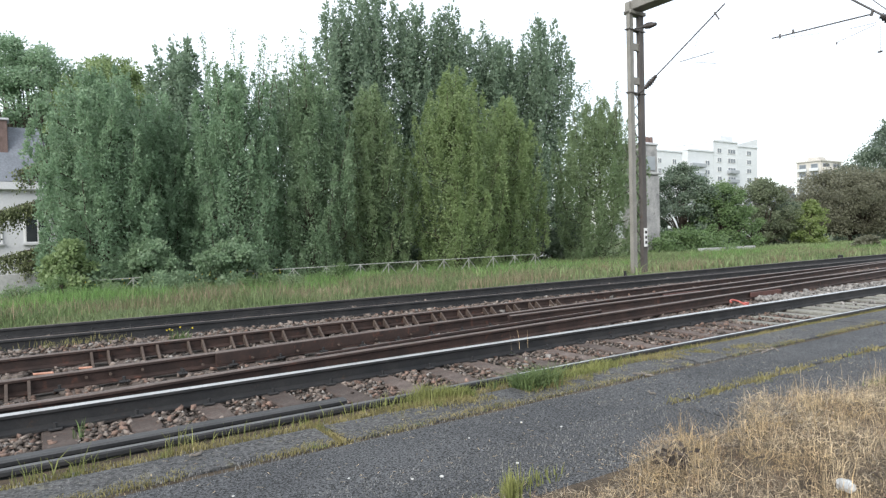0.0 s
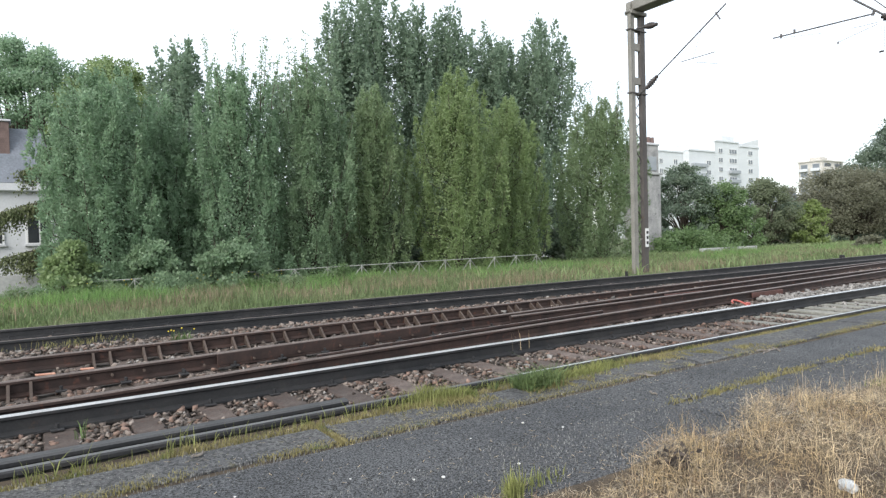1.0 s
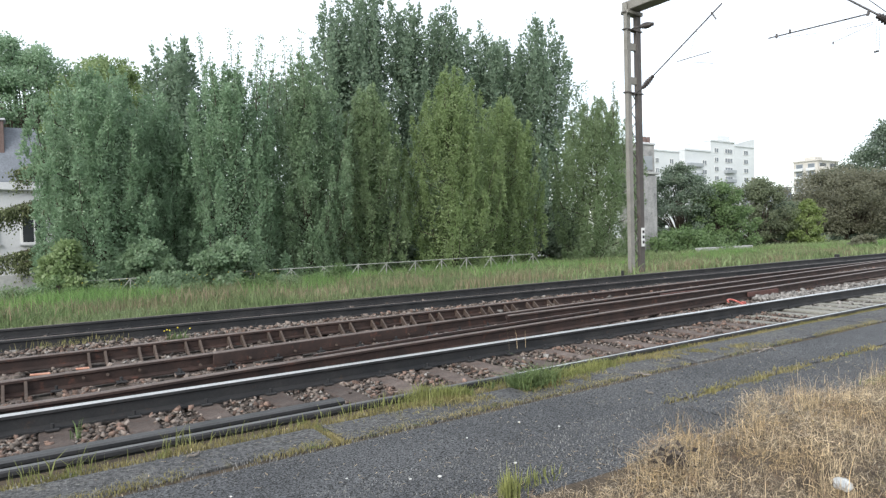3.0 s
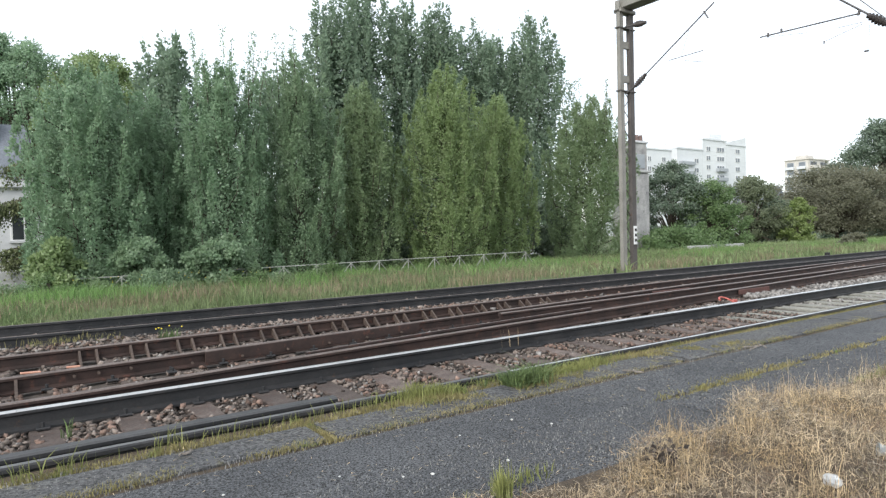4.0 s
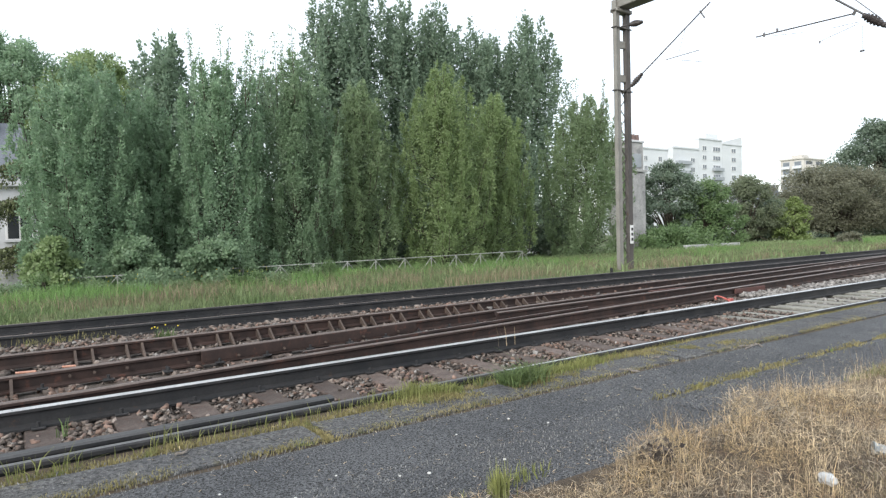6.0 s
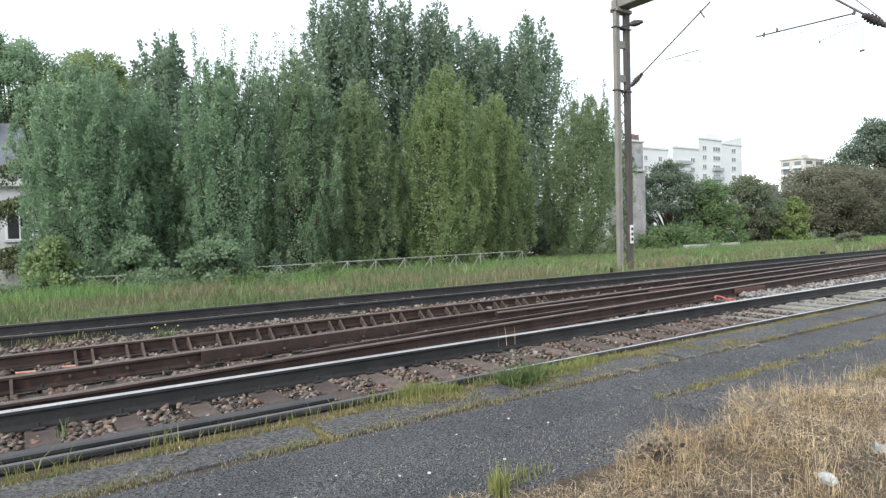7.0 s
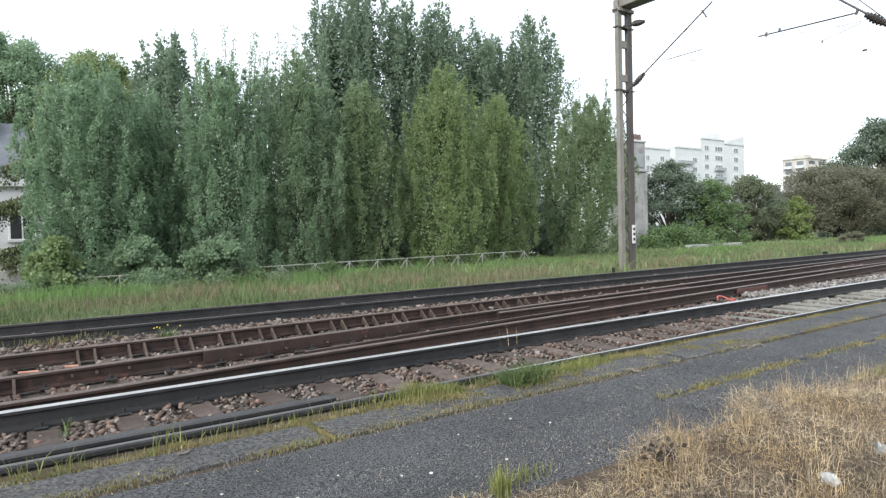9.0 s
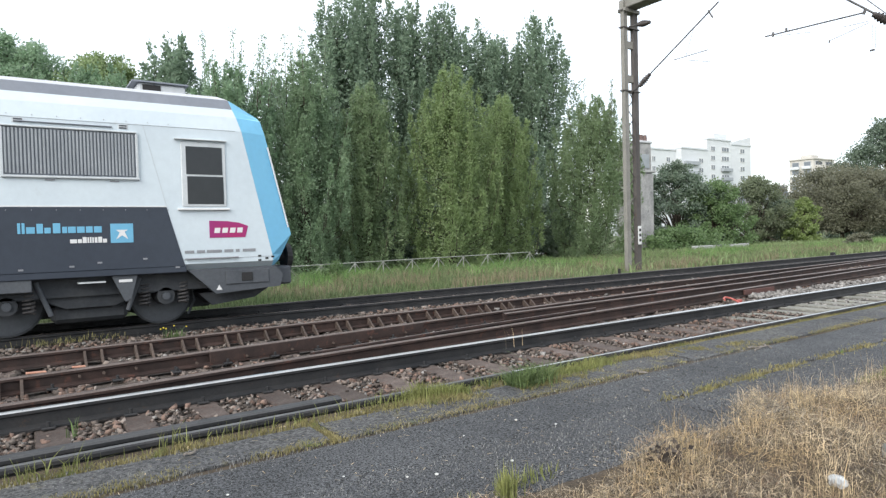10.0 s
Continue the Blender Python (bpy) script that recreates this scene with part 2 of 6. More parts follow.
M_TGREY = mat("train_grey_band", (0.16, 0.176, 0.208), (0.192, 0.208, 0.24), 0.55, s1=0.8, s2=10, bump=0.02, detail=0.1)
M_TROOF = mat("train_pale_roof", (0.4, 0.416, 0.44), (0.448, 0.464, 0.48), 0.5, s1=0.8, s2=10, bump=0.02, detail=0.1)
# underframe grime, its tone lifted to blue-grey for haze
M_TUNDER = mat("train_underframe_grime_haze", (0.026, 0.03, 0.036), (0.047, 0.05, 0.054), 0.75, s1=2, s2=20, bump=0.2, detail=0.3)
M_TSKIRT = mat("train_grey_skirt", (0.056, 0.063, 0.074), (0.076, 0.083, 0.094), 0.6, s1=2, s2=20, bump=0.05, detail=0.2)
M_TSPRING = mat("dusty_spring_steel", (0.045, 0.044, 0.046), (0.075, 0.07, 0.07), 0.75, s1=5, s2=30, bump=0.1)
M_SLAT = mat("grey_grille_slat", (0.24, 0.26, 0.28), (0.29, 0.31, 0.33), 0.5, metal=0.2, s1=3, s2=30, bump=0.02, detail=0.1)
M_ALU = mat("aluminium_trim", (0.46, 0.49, 0.51), (0.52, 0.545, 0.56), 0.45, metal=0.1, s1=3, s2=30, bump=0.03, detail=0.1)
M_MAGENTA = mat("magenta_emblem", (0.336, 0.016, 0.112), (0.272, 0.024, 0.144), 0.45, s1=2, s2=20, bump=0, detail=0.05)
M_WHITEMARK = mat("white_marking", (0.64, 0.64, 0.64), (0.608, 0.616, 0.624), 0.5, s1=4, s2=20, bump=0, detail=0.05)
M_SKYMARK = mat("sky_blue_marking", (0.13, 0.36, 0.53), (0.145, 0.385, 0.56), 0.5, s1=4, s2=20, bump=0, detail=0.05)
M_GREYMARK = mat("grey_marking", (0.2, 0.208, 0.224), (0.24, 0.248, 0.264), 0.5, s1=4, s2=20, bump=0, detail=0.05)
M_BLACK = mat("matt_black", (0.012, 0.012, 0.0128), (0.02, 0.02, 0.0208), 0.7, s1=4, s2=30, bump=0.05)
M_CUP = mat("dull_translucent_plastic", (0.36, 0.39, 0.4), (0.44, 0.47, 0.48), 0.3, s1=20, s2=60, bump=0.2, trans=0.4, detail=0.15)
M_PLASTIC = mat("clear_crumpled_plastic", (0.6, 0.624, 0.64), (0.68, 0.696, 0.704), 0.15, s1=20, s2=60, bump=0.3, spec=0.7, trans=0.35, detail=0.1)


# ---- building helpers ----
def part(name, bm, material, parent, label=""):
    me = bpy.data.meshes.new(name)
    bm.to_mesh(me)
    bm.free()
    for m in material if isinstance(material, (list, tuple)) else [material]:
        me.materials.append(m)
    ob = new(name, me)
    ob.parent = parent
    return tagged(ob, label) if label else ob


def raw(name, verts, faces, material, parent=None):
    """A mesh of equal polygons from arrays of corners and of indices."""
    verts, faces = np.asarray(verts, dtype=np.float32), np.asarray(faces, dtype=np.int32)
    me = bpy.data.meshes.new(name)
    me.vertices.add(len(verts))
    me.vertices.foreach_set("co", verts.ravel())
    k = faces.shape[1]
    me.loops.add(faces.size)
    me.loops.foreach_set("vertex_index", faces.ravel())
    me.polygons.add(len(faces))
    me.polygons.foreach_set("loop_start", np.arange(0, faces.size, k, dtype=np.int32))
    me.polygons.foreach_set("loop_total", np.full(len(faces), k, dtype=np.int32))
    me.update(calc_edges=True)
    me.materials.append(material)
    ob = new(name, me)
    ob.parent = parent
    return ob


def thing(name, x, y, z, label, category, group="", kind=""):
    ob = new(name)
    ob.location = (x, y, z)
    ob.empty_display_size = 0.2
    return tagged(ob, label, category, group, kind)


def box(bm, x0, x1, y0, y1, z0, z1, bevel=0.0, m=None):
    made = bmesh.ops.create_cube(bm, size=1.0)["verts"]
    for v in made:
        v.co = Vector(((x0 + x1) / 2 + v.co.x * (x1 - x0), (y0 + y1) / 2 + v.co.y * (y1 - y0), (z0 + z1) / 2 + v.co.z * (z1 - z0)))
    if m is not None:
        for v in made:
            v.co = m @ v.co
    if bevel:
        es = list({e for v in made for e in v.link_edges})
        bmesh.ops.bevel(bm, geom=es, offset=bevel, segments=1, affect="EDGES")
    return bm


def cyl(bm, p0, p1, r0, r1=None, n=10):
    p0, p1 = Vector(p0), Vector(p1)
    r1 = r0 if r1 is None else r1
    d = p1 - p0
    m = Matrix.Translation((p0 + p1) / 2) @ d.to_track_quat("Z", "Y").to_matrix().to_4x4()
    bmesh.ops.create_cone(bm, cap_ends=True, segments=n, radius1=r0, radius2=r1, depth=d.length, matrix=m)
    return bm


def prism(bm, poly, y0, y1):
    """A plate: a polygon in x and z, from y0 to y1."""
    a = [bm.verts.new((x, y0, z)) for x, z in poly]
    b = [bm.verts.new((x, y1, z)) for x, z in poly]
    k = len(poly)
    bm.faces.new(a)
    bm.faces.new(b[::-1])
    for i in range(k):
        bm.faces.new((a[i], b[i], b[(i + 1) % k], a[(i + 1) % k]))
    bmesh.ops.recalc_face_normals(bm, faces=bm.faces[:])
    return bm


def bar(p0, p1, r, n=8):
    return cyl(bmesh.new(), p0, p1, r, n=n)


def block(*a, bevel=0.0):
    return box(bmesh.new(), *a, bevel=bevel)


def tube(bm, pts, radii, n=7):
    rings = []
    for i, p in enumerate(pts):
        d = Vector(pts[min(i + 1, len(pts) - 1)]) - Vector(pts[max(i - 1, 0)])
        q = d.to_track_quat("Z", "Y")
        rings.append([bm.verts.new(Vector(p) + q @ Vector((math.cos(a) * radii[i], math.sin(a) * radii[i], 0)))
                      for a in (2 * math.pi * k / n for k in range(n))])
    for a, b in zip(rings, rings[1:]):
        for k in range(n):
            bm.faces.new((a[k], a[(k + 1) % n], b[(k + 1) % n], b[k]))
    bm.faces.new(rings[0][::-1])
    bm.faces.new(rings[-1])
    return bm


def blades(name, xs, ys, zs, hs, ws, material, parent=None, lean=0.35, rng=None):
    """Grass: each blade a bent strip of two faces."""
    rng = rng or np.random.RandomState(5)
    n = len(xs)
    a = rng.uniform(0, 2 * np.pi, n)
    b = rng.uniform(0, 2 * np.pi, n)
    le = np.abs(rng.normal(0, lean, n)) * hs
    side = np.stack([np.cos(a), np.sin(a), np.zeros(n)], 1) * ws[:, None] / 2
    base = np.stack([xs, ys, zs], 1)
    off = np.stack([np.cos(b) * le, np.sin(b) * le, np.zeros(n)], 1)
    mid = base + off * 0.35 + np.stack([np.zeros(n), np.zeros(n), hs * 0.6], 1)
    tip = base + off + np.stack([np.zeros(n), np.zeros(n), hs * rng.uniform(0.8, 1.0, n)], 1)
    v = np.stack([base - side, base + side, mid + side * 0.8, mid - side * 0.8, tip + side * 0.15, tip - side * 0.15], 1).reshape(-1, 3)
    i = np.arange(n)[:, None] * 6
    f = np.concatenate([i + np.array([[0, 1, 2, 3]]), i + np.array([[3, 2, 4, 5]])], 0)
    return raw(name, v, f, material, parent)


def leaf_cards(name, c, axis, size, material, parent, rng, face=None):
    """Many small pointed leaves, each a diamond; face: the way its upper side looks, roughly."""
    n = len(c)
    axis = axis / (np.linalg.norm(axis, axis=1, keepdims=True) + 1e-6)
    r = rng.normal(size=(n, 3)) if face is None else face + rng.normal(size=(n, 3)) * 0.28
    side = np.cross(axis, r)
    side /= np.linalg.norm(side, axis=1, keepdims=True) + 1e-6
    s = size[:, None]
    v = np.stack([c, c + axis * s * 0.45 + side * s * 0.34, c + axis * s, c + axis * s * 0.45 - side * s * 0.34], 1).reshape(-1, 3)
    f = np.arange(n)[:, None] * 4 + np.array([[0, 1, 2, 3]])
    return raw(name, v, f, material, parent)


# ---- ground ----
def ground_z(x, y):
    """Height of the ground sheet: a shallow track bed, a verge that falls away to the fence, then level land."""
    if y < 4.3:
        return -0.45
    if y < 13.2:
        return -0.30
    if y < 14.2:
        return -0.30 + (y - 13.2) * 0.12
    if y < 24:
        return -0.18 - (y - 14.2) * 0.032
    return -0.5 - min((y - 24) * 0.02, 0.5)


def build_ground():
    xs = [-400, -200, -100, -60, -40, -30] + [-24 + 2 * i for i in range(48)] + [75, 80, 90, 100, 130, 170, 230, 300, 450, 700]
    ys = [-300, -120, -60, -30, -15, -8, 0, 4.2, 4.35, 6, 8, 10, 12, 13.2] + [14.2 + 1.1 * i for i in range(14)] + [31, 34, 38, 44, 52, 62, 80, 110, 160, 250, 400, 700]
    bm = bmesh.new()
    grid = [[bm.verts.new((x, y, ground_z(x, y) + (0.12 * noise.noise((x * 0.3, y * 0.3, 0)) if y > 13.5 else 0))) for x in xs] for y in ys]
    for a, b in zip(grid, grid[1:]):
        for i in range(len(xs) - 1):
            bm.faces.new((a[i], a[i + 1], b[i + 1], b[i]))
    tagged(part("ground", bm, M_GROUND, None), "rough grassy ground reaching to the horizon", "ground", kind="structure")
    # ballast bed under the tracks
    bm = bmesh.new()
    xs = [-30 + 0.5 * i for i in range(150)] + [46 + 4 * i for i in range(60)]
    ys = [4.3 + 0.35 * i for i in range(27)]
    grid = [[bm.verts.new((x, y, -0.215 + 0.035 * noise.noise((x * 2.3, y * 2.3, 1)) - (0.12 if y > 13.2 else 0))) for x in xs] for y in ys]
    for a, b in zip(grid, grid[1:]):
        for i in range(len(xs) - 1):
            bm.faces.new((a[i], a[i + 1], b[i + 1], b[i]))
    tagged(part("track_bed", bm, M_BED, None), "rusty brown ballast bed beneath the rails", "ballast", kind="structure")


def build_platform():
    # asphalt surface, two pours with an open joint between them
    def sheet(name, corners, z1, thick, label, material, res=0.5):
        x0, x1, y0a, y0b, y1a, y1b = corners
        bm = bmesh.new()
        n, k = max(2, int((x1 - x0) / res)), 8
        g = []
        for j in range(k + 1):
            row = []
            for i in range(n + 1):
                u, w = i / n, j / k
                x = x0 + (x1 - x0) * u
                ya, yb = y0a + (y0b - y0a) * u, y1a + (y1b - y1a) * u
                ed = 0.018 * noise.noise((x * 2.1, w * 3, 7)) if j in (0, k) else 0
                row.append(bm.verts.new((x, ya + (yb - ya) * w + ed, z1 + 0.012 * noise.noise((x * 0.8, (ya + (yb - ya) * w) * 0.8, 3)) / 3 - (0.008 if j in (0, k) else 0))))
            g.append(row)
        for a, b in zip(g, g[1:]):
            for i in range(n):
                bm.faces.new((a[i], a[i + 1], b[i + 1], b[i]))
        ext = bmesh.ops.extrude_edge_only(bm, edges=[e for e in bm.edges if e.is_boundary])
        for v in ext["geom"]:
            if isinstance(v, bmesh.types.BMVert):
                v.co.z -= thick
        bmesh.ops.recalc_face_normals(bm, faces=bm.faces[:])
        return tagged(part(name, bm, material, None), label, "pavement", kind="structure")

    sheet("pavement", (-14, 60, 3.15, 3.15, 3.81, 3.84), -0.03, 0.3, "dark grey asphalt platform surface beside the track", M_ASPHALT)
    sheet("pavement", (-14, 4.2, -14, -14, 3.155, 3.155), -0.03, 0.3, "dark grey asphalt platform surface", M_ASPHALT)
    sheet("pavement", (4.2, 60, -14, -14, 3.1, 3.1), -0.026, 0.3, "asphalt platform surface behind a weedy joint", M_ASPHALT)
    kerbs = [(-14, -10.1), (-10.06, -6.2), (-6.16, -2.26), (-2.2, 1.72), (1.8, 5.7), (5.76, 9.6), (9.65, 13.5), (13.55, 17.4), (17.45, 21.3), (21.35, 40)]
    for a, b in kerbs:
        sheet("kerb_slab", (a, b, 3.9, 3.92, 4.31 if b < 6 else 4.45, 4.31 if b < 6 else 4.46), -0.028, 0.25, "worn asphalt slab along the platform edge", M_SLAB, 0.3)
    # soil under the joints; the shade of the gap is put into its colour
    bm = block(-14, 60, 2.9, 4.56, -0.3, -0.055)
    tagged(part("joint_soil", bm, M_SOIL_SHADED, None), "soil showing in the platform joints, coloured dark for the shade there", "soil", kind="structure")


# ---- tracks ----
PROFILE = [(-0.036, -0.014), (-0.024, -0.003), (0.0, 0.0), (0.024, -0.003), (0.036, -0.014), (0.036, -0.038), (0.011, -0.05), (0.009, -0.135), (0.075, -0.155),
           (0.075, -0.172), (-0.075, -0.172), (-0.075, -0.155), (-0.009, -0.135), (-0.011, -0.05), (-0.036, -0.038)]


def rail(name, pts, parent, side, head, top=0.0, label="", width=1.0, shine=(1, 2)):
    bm = bmesh.new()
    rings = []
    for i, (x, y) in enumerate(pts):
        x2, y2 = pts[min(i + 1, len(pts) - 1)]
        x1, y1 = pts[max(i - 1, 0)]
        d = Vector((x2 - x1, y2 - y1, 0)).normalized()
        nrm = Vector((-d.y, d.x, 0))
        rings.append([bm.verts.new(Vector((x, y, top + z)) + nrm * (o * width)) for o, z in PROFILE])
    k = len(PROFILE)
    for a, b in zip(rings, rings[1:]):
        for j in range(k):
            f = bm.faces.new((a[j], b[j], b[(j + 1) % k], a[(j + 1) % k]))
            f.material_index = 1 if j in shine else 0
    bm.faces.new(rings[0])
    bm.faces.new(rings[-1][::-1])
    bmesh.ops.recalc_face_normals(bm, faces=bm.faces[:])
    return part(name, bm, [side, head], parent, label)


def line(x0, x1, y0, slope=0.0, step=1.5):
    n = max(2, int((x1 - x0) / step))
    return [(x0 + (x1 - x0) * i / n, y0 + slope * (x0 + (x1 - x0) * i / n)) for i in range(n + 1)]


SLEEPER_MESH = {}


def sleeper(parent, x, y0, y1, material, name="sleeper", top=-0.172):
    key = (round(y1 - y0, 2), material.name)
    if key not in SLEEPER_MESH:
        bm = block(-0.12, 0.12, 0, y1 - y0, -0.13, 0, bevel=0.012)
        me = bpy.data.meshes.new("sleeper")
        bm.to_mesh(me)
        bm.free()
        me.materials.append(material)
        SLEEPER_MESH[key] = me
    ob = new(name, SLEEPER_MESH[key])
    ob.parent = parent
    ob.location = (x, y0, top + random.uniform(-0.012, 0.004))
    ob.rotation_euler = (0, random.uniform(-0.03, 0.03), random.uniform(-0.035, 0.035))
    return ob


def clips(parent, ys, x0, x1, mesh_holder):
    """Rail fastenings: a bolt with a plate either side of the rail foot."""
    if not mesh_holder:
        bm = bmesh.new()
        box(bm, -0.05, 0.05, -0.035, 0.035, 0, 0.02, 0.005)
        cyl(bm, (0, 0, 0.02), (0, 0, 0.06), 0.017, n=6)
        me = bpy.data.meshes.new("rail_clip")
        bm.to_mesh(me)
        bm.free()
        me.materials.append(M_DARKRAIL)
        mesh_holder.append(me)
    x = x0
    while x < x1:
        for y in ys:
            ob = new("rail_clip", mesh_holder[0])
            ob.parent = parent
            ob.location = (x, y, -0.168)
        x += 0.6


CLIP = []


def build_tracks():
    near = thing("railway_track", 0, 0, 0, "near railway track with polished rails on timber sleepers", "track", "railway tracks")
    rail("rail", line(-30, 3.9, 4.60), near, M_DARKRAIL, M_GREYHEAD, label="dull rusty length of the platform-side rail")
    rail("rail", line(3.905, 150, 4.60), near, M_DARKRAIL, M_POLISH, label="rail with a shiny worn head", shine=(1,))
    rail("rail", line(-30, 150, 6.11), near, M_DARKRAIL, M_POLISH, label="rail with a shiny worn head", shine=(0, 1))
    rail("guard_rail", line(-12, 2.2, 4.81), near, M_DARKRAIL, M_GUARDHEAD, top=0.006, width=1.7, shine=(0, 1, 2, 3), label="dark guard rail that ends in the open")
    for i in range(110):
        x = -10.0 + 0.6 * i + (0.07 if i % 5 == 0 else 0)
        pale = x > 9.3
        sleeper(near, x, 4.42, 6.98, M_SLEEPER_PALE if pale else M_SLEEPER)
    clips(near, (6.0, 6.22, 4.72), -4.0, 12.0, CLIP)
    far = thing("railway_track", 0, 0, 0, "far railway track with dark rails beside the grass verge", "track", "railway tracks")
    rail("rail", line(-60, 250, 10.96), far, M_DARKRAIL, M_DULLHEAD)
    rail("rail", line(-60, 250, 12.47), far, M_DARKRAIL, M_DULLHEAD)
    for i in range(100):
        sleeper(far, -12 + 0.6 * i, 10.45, 13.0, M_SLEEPER)
    clips(far, (10.85, 12.36), -2.0, 14.0, CLIP)
    mid = thing("railway_turnout", 0, 0, 0, "rusty turnout rails with braced chairs between the two tracks", "track", "railway tracks")
    rail("stock_rail", line(-30, 90, 9.14, 0.04), mid, M_RUST, M_DULLHEAD, shine=(0, 1, 2))
    rail("switch_rail", [(-30, 7.3), (-8, 7.45)] + line(-0.5, 90, 7.66, 0.087), mid, M_RUST, M_DULLHEAD, shine=(0, 1, 2))
    rail("closure_rail", [(-8, 6.32), (-3, 6.3), (0.5, 6.45), (2.0, 6.62)] + line(3.4, 90, 6.49, 0.077), mid, M_RUST, M_DULLHEAD, shine=(0, 1, 2))
    rail("check_rail", line(6.6, 60, 7.72, 0.037), mid, M_RUST, M_DULLHEAD, shine=(0, 1, 2))
    rail("switch_rod", [(2.85, 6.98), (4.97, 7.25), (6.8, 7.42), (8.3, 7.54)], mid, M_RUST, M_DULLHEAD, top=-0.02, width=0.55, label="slim loose rod beside the rails")
    for i in range(90):
        x = -9.7 + 0.6 * i
        sleeper(mid, x, 7.0, 9.75, M_SLEEPER, top=-0.185)
    # braces: slanting plates from the rail head down to the chairs, two to each sleeper
    bm = bmesh.new()
    v = [bm.verts.new(c) for c in ((-0.014, 0.02, -0.02), (0.014, 0.02, -0.02), (0.014, -0.22, -0.2), (-0.014, -0.22, -0.2),
                                   (-0.014, 0.02, -0.17), (0.014, 0.02, -0.17))]
    for f in ((0, 1, 2, 3), (0, 3, 4), (1, 5, 2), (4, 3, 2, 5), (0, 4, 5, 1)):
        bm.faces.new([v[i] for i in f])
    bmesh.ops.recalc_face_normals(bm, faces=bm.faces[:])
    me = bpy.data.meshes.new("brace")
    bm.to_mesh(me)
    bm.free()
    me.materials.append(M_BRACE)
    for k in range(16):
        for dx in (0.0, 0.19):
            x = 0.72 + 0.587 * k + dx
            if x > 9.4:
                continue
            ob = new("brace", me)
            ob.parent = mid
            ob.location = (x, 9.14 + 0.04 * x - 0.03, 0)
    for x in (-0.72, -0.5, -0.15, 0.04):
        ob = new("brace", me)
        ob.parent = mid
        ob.location = (x, 7.62 + 0.04 * x, 0)
    clips(mid, (7.58,), 0.3, 2.0, CLIP)
    x = 0.9
    while x < 9:
        ob = new("rail_clip", CLIP[0])
        ob.parent = mid
        ob.location = (x, 7.53 + 0.087 * x, -0.17)
        x += 0.6
    for x0, x1, y in ((11.3, 12.6, 8.55), (12.7, 13.9, 7.44)):
        part("fish_plate", block(x0, x1, y - 0.035, y - 0.005, -0.14, -0.035, bevel=0.008), M_REDPAINT, mid, "faded red joint plate")
    # smooth cover plate along the switch rail, with bolt heads at its foot
    a = math.atan(0.087)
    pl = part("blade_plate", block(-1.6, 1.6, -0.012, 0.012, -0.15, -0.012, bevel=0.004), M_RUST, mid, "dark smooth plate bolted along the switch rail")
    pl.location, pl.rotation_euler = (3.5, 7.66 + 0.087 * 3.5 - 0.056, 0), (0, 0, a)
    for i in range(6):
        x = 1.75 + 0.6 * i
        bt = part("bolt", cyl(bmesh.new(), (0, -0.02, 0), (0, 0.02, 0), 0.015, n=6), M_BRACE, mid)
        bt.location = (x, 7.66 + 0.087 * x - 0.085, -0.115)
    for x in (0.55, 0.78, 1.1):
        bt = part("bolt", cyl(bmesh.new(), (0, -0.02, 0), (0, 0.04, 0), 0.015, n=6), M_BRACE, mid)
        bt.location = (x, 7.66 + 0.087 * x - 0.05, -0.08)
    # red hose loop lying by the rail
    hose = thing("red_hose", 11.1, 6.72, -0.14, "short loop of bright red hose lying on the ballast", "hose")
    pts = [(0.1 * math.cos(a) * (1 if a < 2 else 1.6), 0.13 * math.sin(a), 0.07 + 0.05 * math.sin(a)) for a in np.linspace(-1.4, 2.8, 18)]
    part("hose", tube(bmesh.new(), pts, [0.016] * 18), M_ORANGE, hose)
    box_bm = block(0.35, 0.45, 0.05, 0.12, -0.02, 0.05, bevel=0.01)
    part("connector", box_bm, M_ORANGE, hose)


